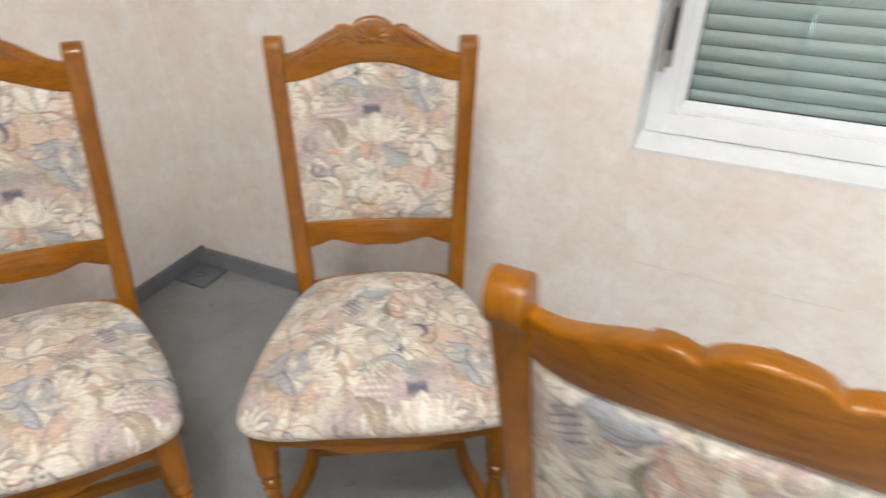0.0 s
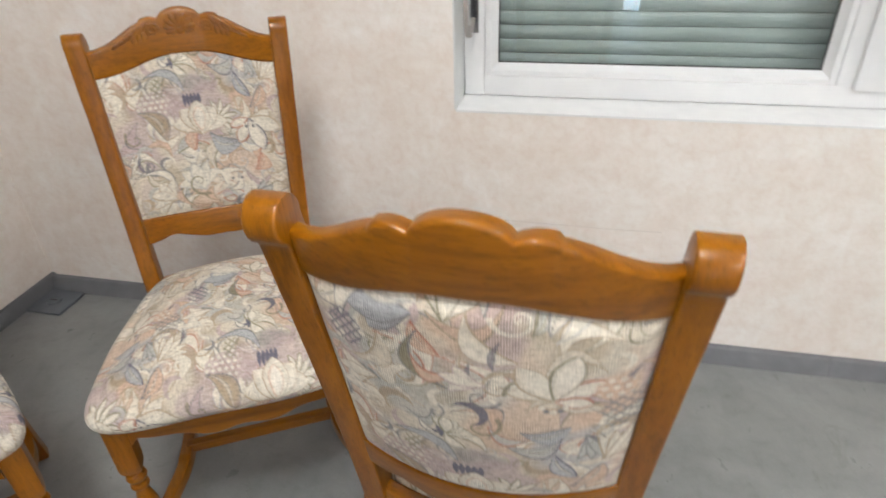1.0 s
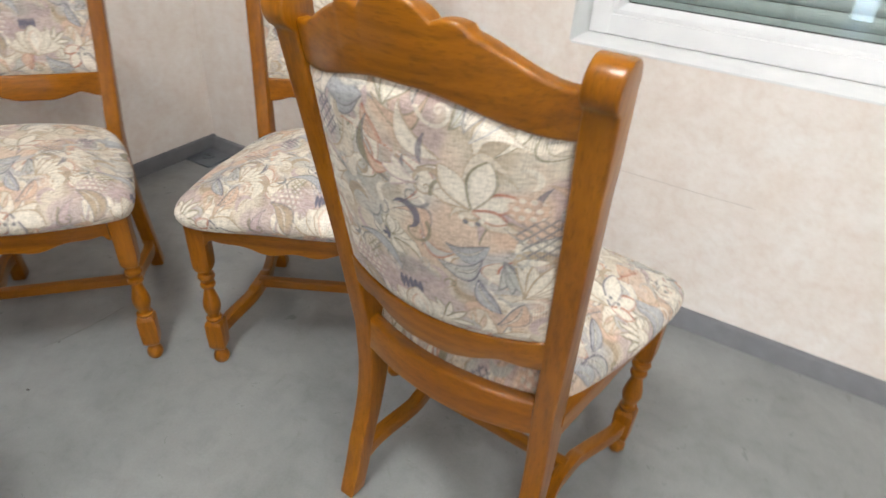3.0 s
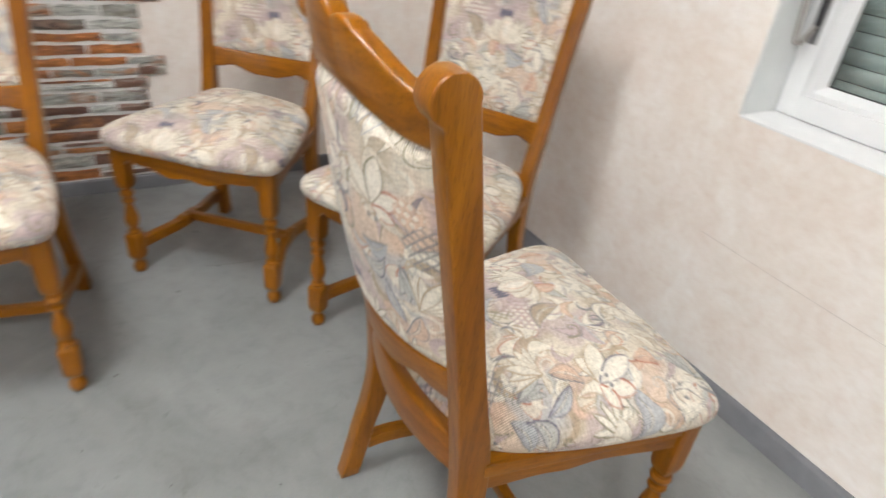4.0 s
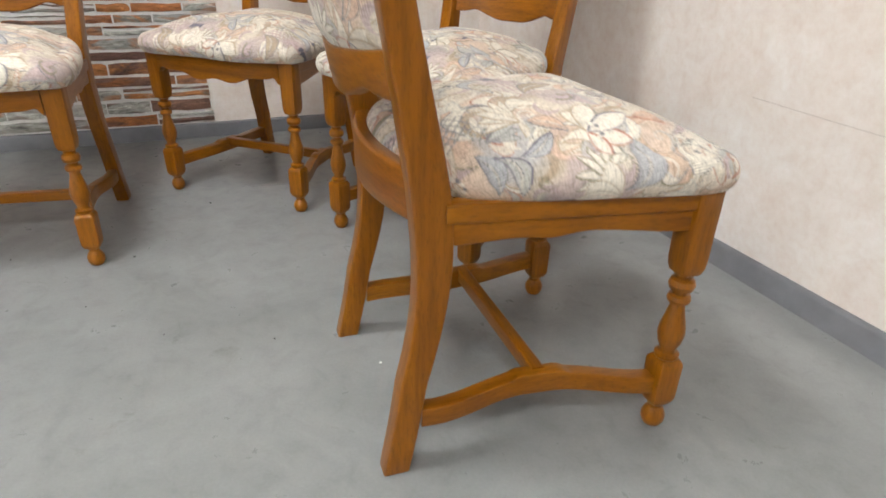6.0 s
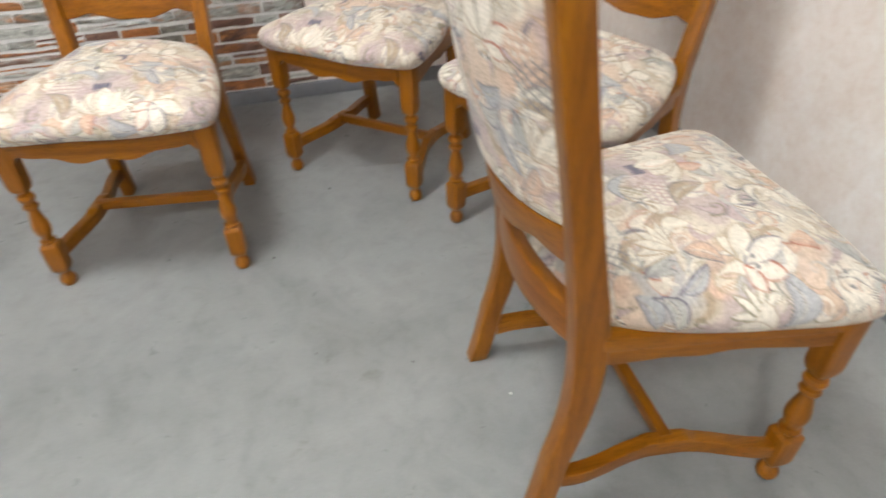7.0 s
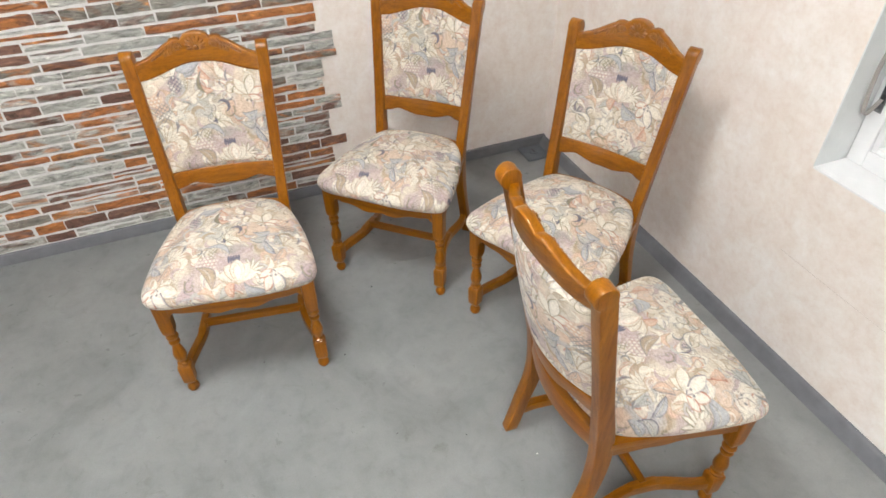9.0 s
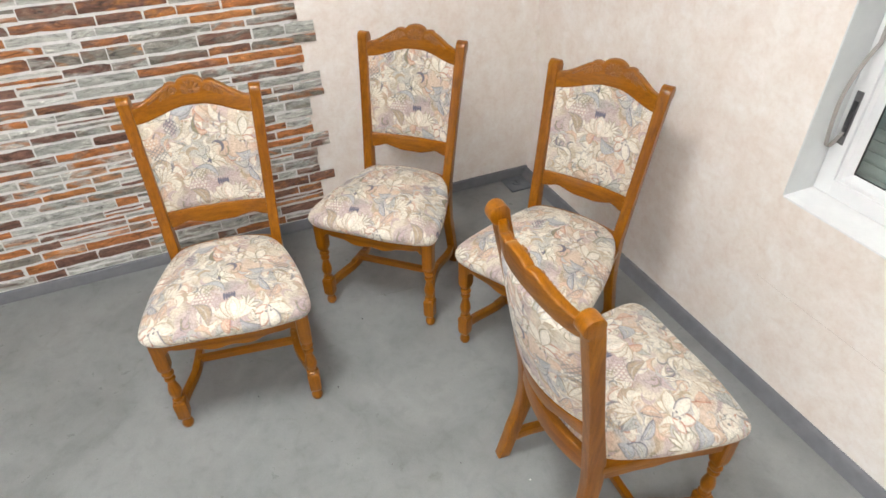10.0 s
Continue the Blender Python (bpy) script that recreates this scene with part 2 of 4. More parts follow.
bm = boxed(-0.2, DX0, ROOM_Y - 0.2, ROOM_Y, 0, ROOM_Z)
box(bm, DX1, ROOM_X + 0.2, ROOM_Y - 0.2, ROOM_Y, 0, ROOM_Z)
box(bm, DX0, DX1, ROOM_Y - 0.2, ROOM_Y, DZ1, ROOM_Z)
structure("wall_south", bm, wallpaper, "plain cream wallpaper wall with narrow glazed opening", "wall")
structure("backdrop", boxed(DX0 - 0.6, DX1 + 0.6, ROOM_Y - 0.62, ROOM_Y - 0.6, -0.1, 2.6), outdoor_mat, "bluish daylight outside the glazed opening", "daylight")

# baseboards with a rounded top, in two lengths on the window wall
BH, BT = 0.057, 0.016


def baseboard(name, p0, p1, out, BT=BT, BH=BH, lean=0.0):
    d = (Vector(p1) - Vector(p0)).normalized()
    prof = [(0, 0), (BT, 0), (BT - lean, BH - 0.006), (BT - lean - 0.002, BH - 0.002), (BT - lean - 0.006, BH), (0, BH)]
    bm = loft(bmesh.new(), [[Vector(p) + Vector(out) * a + Vector((0, 0, z)) for a, z in prof] for p in (p0, p1)])
    return structure(name, bm, base_mat, "dark grey baseboard along the wall", "baseboard")


baseboard("baseboard", (BT + 0.001, 0, 0), (2.642, 0, 0), (0, -1, 0), 0.038, 0.050, 0.018)
baseboard("baseboard", (2.644, 0, 0), (ROOM_X, 0, 0), (0, -1, 0), 0.038, 0.050, 0.018)
baseboard("baseboard", (0, 0, 0), (0, ROOM_Y, 0), (1, 0, 0))
baseboard("baseboard", (ROOM_X, 0, 0), (ROOM_X, ROOM_Y, 0), (-1, 0, 0))

# fine crease in the paper under the window
bm = bmesh.new()
for x0, x1, z0, z1 in ((1.56, 1.77, 0.4235, 0.419), (1.77, 2.0, 0.419, 0.4165), (2.0, 2.12, 0.4165, 0.418)):
    loft(bm, [[(x, -0.0008, z), (x, 0.0, z + 0.0009), (x, 0.0, z - 0.0009)] for x, z in ((x0, z0), (x1, z1))])
structure("trim", bm, seam_mat, "fine creased seam in the wallpaper", "wall seam")

# ---- window ----
win = tagged(new("window_1"), "white plastic window with roller shutter lowered outside", "window", kind="structure")
win.location = (0, 0, 0)
FY0, FY1 = 0.125, 0.20
bm = boxed(WX0 + 0.004, WX1 - 0.004, -0.002, 0.29, WZ0 - 0.006, WZ0 + 0.0005, 0.0015)
part("window_sill", bm, sill_mat, win, "white painted sill board")
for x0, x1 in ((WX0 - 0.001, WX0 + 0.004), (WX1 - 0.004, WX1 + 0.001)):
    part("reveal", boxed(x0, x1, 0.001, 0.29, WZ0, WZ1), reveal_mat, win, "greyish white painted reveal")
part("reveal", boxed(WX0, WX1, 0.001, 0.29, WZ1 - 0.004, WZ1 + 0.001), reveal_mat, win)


def frame_bars(bm, x0, x1, z0, z1, w, y0, y1, bevel):
    box(bm, x0, x0 + w, y0, y1, z0, z1, bevel)
    box(bm, x1 - w, x1, y0, y1, z0, z1, bevel)
    box(bm, x0 + w - 0.001, x1 - w + 0.001, y0 + 0.0005, y1, z0, z0 + w, bevel)
    box(bm, x0 + w - 0.001, x1 - w + 0.001, y0 + 0.0005, y1, z1 - w, z1, bevel)
    return bm


def bead(bm, x0, x1, z0, z1, w, y0, y1):
    """Sloping glazing bead round a pane: outer edge at y0, inner edge at y1."""
    o = [(x0, z0), (x1, z0), (x1, z1), (x0, z1)]
    i = [(x0 + w, z0 + w), (x1 - w, z0 + w), (x1 - w, z1 - w), (x0 + w, z1 - w)]
    vo = [bm.verts.new((x, y0, z)) for x, z in o]
    vi = [bm.verts.new((x, y1, z)) for x, z in i]
    vb = [bm.verts.new((x, y1 + 0.012, z)) for x, z in o]
    for k in range(4):
        j = (k + 1) % 4
        bm.faces.new((vo[k], vo[j], vi[j], vi[k]))
        bm.faces.new((vo[j], vo[k], vb[k], vb[j]))
    return bm


IX0, IX1, IZ0, IZ1 = WX0 + 0.006, WX1 - 0.006, WZ0 + 0.002, WZ1 - 0.006
part("window_frame", frame_bars(bmesh.new(), IX0, IX1, IZ0, IZ1, 0.055, FY0, FY1, 0.004), pvc, win)
# fixed light and opening sash, which stands proud of the frame
for name, x0, x1, z0, z1, y0, w in (("fixed_light", 1.6055, 2.49, 0.7965, IZ1 - 0.055, FY0 + 0.008, 0.018), ("sash", 2.525, 3.50, 0.793, IZ1 - 0.05, FY0 - 0.014, 0.072)):
    s = part(name, frame_bars(bmesh.new(), x0, x1, z0, z1, w, y0, FY1 - 0.004, 0.003), pvc, win)
    part("glazing_bead", bead(bmesh.new(), x0 + w, x1 - w, z0 + w, z1 - w, 0.016, y0 + 0.002, 0.158), pvc, s)
    part("gasket", frame_bars(bmesh.new(), x0 + w + 0.0135, x1 - w - 0.0135, z0 + w + 0.0135, z1 - w - 0.0135, 0.005, 0.157, 0.163, 0), gasket, s)
    p = part("pane", boxed(x0 + w + 0.01, x1 - w - 0.01, 0.160, 0.164, z0 + w + 0.01, z1 - w - 0.01), glass, s)
    p.visible_shadow = False
part("mullion", boxed(2.488, 2.53, FY0 + 0.002, FY1, IZ0 + 0.05, IZ1 - 0.05, 0.003), pvc, win)

# roller shutter outside: curved slats with dark joints
shutter = tagged(new("roller_shutter"), "lowered grey-green roller shutter behind the window glass", "roller shutter")
shutter.location = (0, 0, 0)
PITCH = 0.0385
bm = bmesh.new()
loft(bm, [[(x, 0.262 - 0.0045 * math.sin(math.pi * k / 6), PITCH * 0.94 * k / 6) for k in range(7)] + [(x, 0.272, PITCH * 0.9), (x, 0.272, 0.002)] for x in (WX0 + 0.01, WX1 - 0.01)])
slat_mesh = mesh_of("slat", bm, slat_mat)
for k in range(31):
    s = part("slat", slat_mesh, slat_mat, shutter)
    s.location = (0, 0, WZ0 + 0.012 + PITCH * k)
part("bottom_bar", boxed(WX0 + 0.01, WX1 - 0.01, 0.250, 0.280, WZ0, WZ0 + 0.011, 0.002), slat_mat, shutter)
# added near-black sheet, stands in for the shade between the slats
part("gap_shade_sheet", boxed(WX0 + 0.008, WX1 - 0.008, 0.276, 0.284, WZ0 + 0.005, WZ1 - 0.01), near_black, shutter)

# strap winder on the window frame
winder = tagged(new("strap_winder"), "steel shutter strap winder with grey strap on the window frame", "strap winder")
winder.location = (1.578, FY0, 1.0)
part("winder_plate", boxed(-0.011, 0.011, -0.004, 0.0, -0.085, 0.085, 0.0015), steel, winder)
for z in (-0.075, 0.075):
    bm = bmesh.new()
    blob(bm, (0, -0.005, z), (0.004, 0.002, 0.004))
    part("screw", bm, steel, winder)
part("winder_slot", boxed(-0.007, 0.007, -0.0055, -0.003, -0.055, 0.055, 0.001), near_black, winder)
bm = bmesh.new()
r = bmesh.ops.create_cone(bm, cap_ends=True, segments=24, radius1=0.029, radius2=0.029, depth=0.010)
for v in r["verts"]:
    v.co = Vector((v.co.z, v.co.y * 0.36 - 0.003, v.co.x))
part("reel", bm, near_black, winder)


def ribbon(points, w, t):
    """A flat strap along points in the y-z plane, w wide along x."""
    bm = bmesh.new()
    rings = []
    for i, p in enumerate(points):
        a, c = Vector(points[max(i - 1, 0)]), Vector(points[min(i + 1, len(points) - 1)])
        d = (c - a).normalized()
        n = d.cross(Vector((1, 0, 0))).normalized() * t / 2
        q = Vector(p)
        s = Vector((w / 2, 0, 0))
        rings.append([q + s + n, q - s + n, q - s - n, q + s - n])
    return loft(bm, rings)


pts = []
for k in range(25):
    a = k / 24
    y = -0.005 - 0.055 * math.sin(math.pi * a) ** 0.8
    pts.append((-0.002 - 0.012 * math.sin(math.pi * a), y, -0.045 - 0.055 * math.sin(math.pi * min(a * 2.2, 1)) * (1 - a) + 0.36 * max(0, a - 0.25)))
part("strap", ribbon(pts + [(-0.002, -0.006, 0.35), (-0.002, -0.006, 0.9)], 0.013, 0.0016), strap_mat, winder, "slack grey webbing strap")

# ---- ceiling lights ----
light = tagged(new("ceiling_light"), "flat white square ceiling light panel, lit, out of view", "ceiling light", "ceiling lights")
part("frame", frame_bars(bmesh.new(), -0.31, 0.31, -0.31, 0.31, 0.02, -0.02, 0.0, 0.002), lamp_frame_mat, light)
part("diffuser", boxed(-0.292, 0.292, -0.014, -0.004, -0.292, 0.292), diffuser_mat, light)
light.matrix_basis = pose(1.65, -1.9, ROOM_Z - 0.002, 90, 0, 0)
# two more unseen panels, added as fill to soften the shadows
for x, y in ((3.7, -1.9), (3.7, -4.1)):
    copy_thing(light, pose(x, y, ROOM_Z - 0.002, 90, 0, 0))


# ---- tapestry pattern ----
TILE_U, TILE_V = 0.35, 0.56
UPW = math.pi / 2
CREAM, IVORY, TAN = (0.61, 0.55, 0.45), (0.71, 0.665, 0.57), (0.40, 0.31, 0.21)
BLUE, MAUVE, RUST = (0.40, 0.41, 0.43), (0.46, 0.36, 0.355), (0.40, 0.14, 0.085)
NAVY, OLIVE, PEACH, GREY = (0.10, 0.10, 0.15), (0.22, 0.20, 0.125), (0.60, 0.42, 0.31), (0.44, 0.435, 0.405)

SLATE = (0.19, 0.19, 0.20)


class Weave:
    """Colours a set of cloth points (u, v in metres) with leaves, blooms, curls and berries."""

    def __init__(self, u, v):
        self.u, self.v = np.asarray(u, float), np.asarray(v, float)
        self.rgb = np.empty((len(self.u), 3))
        rng = np.random.RandomState(4)
        field = []
        for _ in range(4):
            s = np.zeros(len(self.u))
            for _ in range(9):
                i, j = rng.randint(-3, 4), rng.randint(-4, 5)
                s += math.sin(rng.uniform(0, 6)) * 0.3 + np.sin(2 * math.pi * (i * self.u / TILE_U + j * self.v / TILE_V) + rng.uniform(0, 6.28))
            field.append(s / 3)
        self.rgb[:] = CREAM
        for s, c, k in ((field[0], TAN, 0.6), (field[1], BLUE, 0.4), (field[2], MAUVE, 0.5), (field[3], PEACH, 0.6)):
            self.lay(slice(None), smooth01(0.25, 1.0, s) * k, c)

    def lay(self, idx, a, c):
        a = np.asarray(a)[..., None]
        self.rgb[idx] = self.rgb[idx] * (1 - a) + np.array(c) * a

    def near(self, x, y, r):
        idx = np.nonzero((np.abs(self.u - x) < r) & (np.abs(self.v - y) < r))[0]
        return idx, self.u[idx] - x, self.v[idx] - y

    def petal(self, x, y, ang, length, wide, fill, edge, ew=0.0019, full=0.95, bend=0.0):
        idx, p, q = self.near(x, y, length + 0.01)
        if not len(idx):
            return
        s = (p * math.cos(ang) + q * math.sin(ang)) / length
        w = (-p * math.sin(ang) + q * math.cos(ang))
        w = w + bend * length * (s - s * s)
        sc = np.clip(s, 0, 1)
        half = wide * np.sin(math.pi * sc ** 1.25) ** 0.8
        d = np.abs(w) - half
        inside = smooth01(0.0008, -0.0008, d) * (s > 0) * (s < 1)
        self.lay(idx, inside * full, fill)
        self.lay(idx, inside * smooth01(-0.6 * wide, 0.1 * wide, d) * (w > 0) * 0.4, edge)
        rim = smooth01(ew, ew * 0.4, np.abs(d)) * (s > 0.02) * (s < 1)
        self.lay(idx, rim * np.where(w > 0, 0.92, 0.6), edge)

    def fan(self, x, y, ang, r, n, spread, fill, edge, wide=0.2, curve=1.0):
        """Petals spread in degrees round a common foot, outer ones first."""
        order = sorted(range(n), key=lambda k: -abs(k - (n - 1) / 2))
        for k in order:
            f = (k - (n - 1) / 2) / max(n - 1, 1)
            self.petal(x, y, radians(ang + f * spread), r * (1 - 0.3 * abs(f)), wide * r, fill, edge, ew=0.0016, bend=curve * f)

    def leaf(self, x, y, ang, r, fill, edge, bend=0.8, wide=0.2):
        """A leaf with a dark rim and a pale vein."""
        self.petal(x, y, radians(ang), r, wide * r, fill, edge, ew=0.0016, bend=bend)
        self.petal(x, y, radians(ang), 0.9 * r, 0.035 * r, CREAM, edge, ew=0.0006, full=0.55, bend=bend)

    def field(self, x, y, rx, ry, c, k=0.7):
        idx, p, q = self.near(x, y, 1.4 * max(rx, ry))
        wob = 0.18 * np.sin(70 * p + 50 * q) + 0.12 * np.sin(140 * q - 60 * p)
        self.lay(idx, smooth01(1.25, 0.8, np.hypot(p / rx, q / ry) + wob) * k, c)

    def crown(self, x, y, r):
        """Large pale bloom, dark teeth above it, a dotted rosy leaf beside it, feathery leaves below."""
        self.field(x, y + 0.3 * r, 1.3 * r, 1.2 * r, MAUVE, 0.75)
        for k in (-2, -1, 0, 1, 2):
            self.petal(x - 0.15 * r + 0.15 * r * k, y + 0.52 * r, UPW, 0.55 * r, 0.07 * r, NAVY, NAVY, ew=0.0006)
        self.leaf(x - 0.15 * r, y - 0.45 * r, 250, 0.95 * r, PEACH, RUST, 0.9, 0.26)
        self.leaf(x + 0.3 * r, y - 0.6 * r, -25, 1.4 * r, BLUE, SLATE, 1.2, 0.28)
        self.fan(x + 0.7 * r, y - 0.1 * r, 25, 0.95 * r, 6, 150, IVORY, OLIVE, 0.10)
        self.fan(x, y - 0.7 * r, 90, 1.45 * r, 5, 130, IVORY, TAN, 0.3, 2.2)
        self.petal(x, y - 0.55 * r, UPW, 1.05 * r, 0.24 * r, (0.76, 0.715, 0.63), PEACH)

    def lily(self, x, y, turn, r, rim, rim_out):
        """Open flower of broad petals, one side rimmed in another colour."""
        self.fan(x, y, turn + 20, 1.0 * r, 2, 150, IVORY, TAN, 0.2, 1.2)
        self.petal(x, y, radians(turn + 55), 1.15 * r, 0.27 * r, IVORY, TAN)
        self.petal(x, y, radians(turn - 42), 1.0 * r, 0.22 * r, IVORY, rim_out, ew=0.0026)
        self.petal(x, y, radians(turn - 82), 0.72 * r, 0.16 * r, IVORY, rim_out, ew=0.0024)
        self.petal(x, y, radians(turn + 4), 1.25 * r, 0.28 * r, (0.74, 0.69, 0.60), rim, ew=0.0022)
        self.berry_dots(x, y - 0.12 * r, 0.22 * r)

    def berry_dots(self, x, y, r):
        for k in range(5):
            a = radians(200 + 35 * k)
            idx, p, q = self.near(x + r * math.cos(a), y + r * math.sin(a), 0.006)
            self.lay(idx, smooth01(0.0042, 0.0028, np.hypot(p, q)), SLATE if k % 2 else IVORY)

    def bud(self, x, y, r):
        """Half-open bud over a spreading calyx."""
        self.petal(x, y, radians(150), 1.3 * r, 0.16 * r, IVORY, SLATE, bend=-1.4)
        self.fan(x, y, -20, 1.5 * r, 2, 60, IVORY, OLIVE, 0.2, -1.4)
        self.fan(x, y, 75, 1.25 * r, 4, 80, IVORY, OLIVE, 0.26, 1.5)
        self.fan(x - 0.05 * r, y, 190, 0.55 * r, 3, 120, NAVY, NAVY, 0.12)

    def grounds(self, x, y):
        """Coloured grounds on which the motifs lie."""
        for du, dv, rx, ry, c in ((-0.08, 0.18, 0.06, 0.06, GREY), (0.0, 0.285, 0.045, 0.05, PEACH), (0.03, 0.255, 0.03, 0.05, MAUVE), (0.15, 0.17, 0.045, 0.06, PEACH), (-0.10, 0.05, 0.06, 0.05, TAN), (0.12, 0.09, 0.05, 0.05, BLUE),
                                  (-0.13, -0.03, 0.04, 0.07, MAUVE), (0.05, -0.17, 0.06, 0.04, IVORY), (-0.15, 0.2, 0.03, 0.05, MAUVE)):
            self.field(x + du, y + dv * (1.12 if dv > 0.06 else 1.0), rx, ry, c, 0.7)

    def layout(self, x, y):
        """The repeating design, drawn about the foot of the large pale bloom."""
        # closed flower and scrolls in the upper part
        self.fan(x - 0.05, y + 0.305, 190, 0.075, 3, 50, BLUE, SLATE, 0.24, 1.2)
        self.fan(x - 0.045, y + 0.317, 155, 0.072, 4, 60, IVORY, GREY, 0.24, 1.4)
        self.curl(x - 0.035, y + 0.330, 0.6, 0.026, 1, TAN)
        self.fan(x - 0.02, y + 0.302, 80, 0.06, 3, 80, IVORY, OLIVE, 0.2, 1.5)
        self.leaf(x - 0.052, y + 0.297, -60, 0.05, PEACH, RUST, 0.8)
        self.petal(x - 0.046, y + 0.286, radians(-72), 0.085, 0.008, OLIVE, SLATE, bend=1.5)
        self.petal(x - 0.058, y + 0.249, radians(-20), 0.05, 0.008, PEACH, RUST, bend=1.8)
        for du, dv, a in ((0.004, 0.252, -85), (0.034, 0.285, -100), (0.168, 0.245, -110), (-0.168, 0.10, 80)):
            self.petal(x + du, y + dv, radians(a), 0.042, 0.0035, NAVY, SLATE, ew=0.0008, full=0.7, bend=0.5)
        self.leaf(x + 0.062, y + 0.293, 78, 0.075, GREY, OLIVE, 0.6)
        self.leaf(x + 0.078, y + 0.293, 50, 0.06, IVORY, SLATE, -0.7)
        # middle part: lily, bud, pair of blue leaves
        self.lily(x + 0.086, y + 0.199, 70, 0.056, OLIVE, RUST)
        self.crescent(x + 0.0, y + 0.168, math.radians(215), 0.021, NAVY)
        self.curl(x + 0.012, y + 0.199, 0.2, 0.022, -1, SLATE)
        self.fan(x + 0.02, y + 0.218, 170, 0.05, 3, 60, IVORY, MAUVE, 0.17, 1.5)
        self.leaf(x + 0.052, y + 0.143, 8, 0.055, BLUE, SLATE, 1.2, 0.24)
        self.leaf(x + 0.098, y + 0.132, 200, 0.062, GREY, NAVY, -1.5, 0.2)
        self.bud(x - 0.03, y + 0.121, 0.027)
        self.petal(x - 0.10, y + 0.095, radians(-25), 0.09, 0.009, BLUE, SLATE, bend=-1.2)
        self.lattice(x - 0.135, y + 0.252, 0.030, NAVY)
        self.fan(x - 0.105, y + 0.185, 190, 0.06, 3, 70, IVORY, TAN, 0.17, 1.7)
        self.fan(x - 0.125, y + 0.143, 150, 0.045, 2, 60, IVORY, GREY, 0.2, 1.5)
        self.lattice(x + 0.160, y + 0.174, 0.036, SLATE)
        self.berries(x + 0.145, y + 0.213, 0.022, PEACH)
        self.fan(x + 0.122, y + 0.134, -65, 0.06, 5, 60, GREY, SLATE, 0.1, 0.8)
        self.leaf(x + 0.092, y + 0.095, -65, 0.062, BLUE, NAVY, 0.5, 0.18)
        self.fan(x + 0.145, y + 0.073, 55, 0.065, 6, 90, IVORY, TAN, 0.11, 1.0)
        # lower part: bloom with its dotted leaf, second lily, curls
        self.field(x + 0.01, y + 0.076, 0.03, 0.02, SLATE, 0.6)
        self.berries(x - 0.085, y + 0.035, 0.042, MAUVE)
        self.leaf(x - 0.125, y + 0.030, -55, 0.085, TAN, SLATE, -0.9, 0.2)
        self.lattice(x - 0.07, y + 0.073, 0.024, OLIVE)
        self.crown(x, y, 0.052)
        self.leaf(x + 0.112, y + 0.015, 55, 0.06, PEACH, SLATE, 0.7, 0.22)
        self.lily(x + 0.105, y - 0.008, -75, 0.062, NAVY, RUST)
        self.curl(x - 0.125, y - 0.085, 2.2, 0.026, 1, NAVY)
        self.crescent(x - 0.115, y - 0.092, math.radians(60), 0.02, SLATE)
        self.petal(x - 0.15, y - 0.105, radians(-35), 0.085, 0.008, IVORY, SLATE, bend=-1.2)
        self.fan(x - 0.02, y - 0.165, 105, 0.07, 5, 110, IVORY, GREY, 0.2, 1.8)
        self.curl(x - 0.03, y - 0.142, 1.0, 0.036, -1, OLIVE)
        self.fan(x - 0.085, y - 0.175, 140, 0.06, 4, 100, IVORY, TAN, 0.18, 1.6)
        self.leaf(x + 0.10, y - 0.128, 60, 0.045, PEACH, RUST, 1.2, 0.34)
        self.leaf(x + 0.125, y - 0.135, 10, 0.05, IVORY, TAN, 1.4, 0.24)
        self.curl(x + 0.035, y - 0.19, 3.0, 0.02, 1, RUST)
        self.fan(x + 0.075, y - 0.20, 20, 0.07, 4, 60, GREY, SLATE, 0.15, 1.3)
        self.berry_dots(x + 0.055, y - 0.13, 0.018)

    def crescent(self, x, y, ang, r, fill):
        idx, p, q = self.near(x, y, r * 1.1)
        d1 = np.hypot(p, q) - r
        d2 = np.hypot(p - 0.42 * r * math.cos(ang), q - 0.42 * r * math.sin(ang)) - 0.86 * r
        self.lay(idx, smooth01(0.0008, -0.0008, d1) * smooth01(-0.0008, 0.0008, d2) * 0.9, fill)

    def curl(self, x, y, ang, r, hand, ink):
        idx, p, q = self.near(x, y, r * 1.15)
        rad = np.hypot(p, q) + 1e-6
        th = (np.arctan2(q, p) * hand - ang) % (2 * math.pi)
        a = np.zeros(len(idx))
        for k in range(2):
            target = r * np.exp(-0.30 * (th + 2 * math.pi * k))
            wid = 0.10 * target + 0.0006
            a = np.maximum(a, smooth01(wid * 1.4, wid * 0.6, np.abs(rad - target)))
        self.lay(idx, a * 0.8, ink)

    def berries(self, x, y, r, ground):
        idx, p, q = self.near(x, y, r)
        inside = smooth01(r, r * 0.9, np.hypot(p, q * 1.25))
        self.lay(idx, inside * 0.7, ground)
        g = 0.0115
        row = np.round(q / g)
        col = np.round(p / g - 0.5 * (row % 2)) + 0.5 * (row % 2)
        self.lay(idx, inside * smooth01(0.0042, 0.0028, np.hypot(p - col * g, q - row * g)) * 0.85, IVORY)

    def lattice(self, x, y, r, ink):
        idx, p, q = self.near(x, y, r)
        inside = smooth01(r, r * 0.85, np.hypot(p * 1.3, q))
        g = 0.014
        s, t = (p + q) / g, (p - q) / g
        line = np.maximum(smooth01(0.2, 0.09, np.abs(s - np.round(s))), smooth01(0.2, 0.09, np.abs(t - np.round(t))))
        self.lay(idx, inside * line * 0.75, ink)

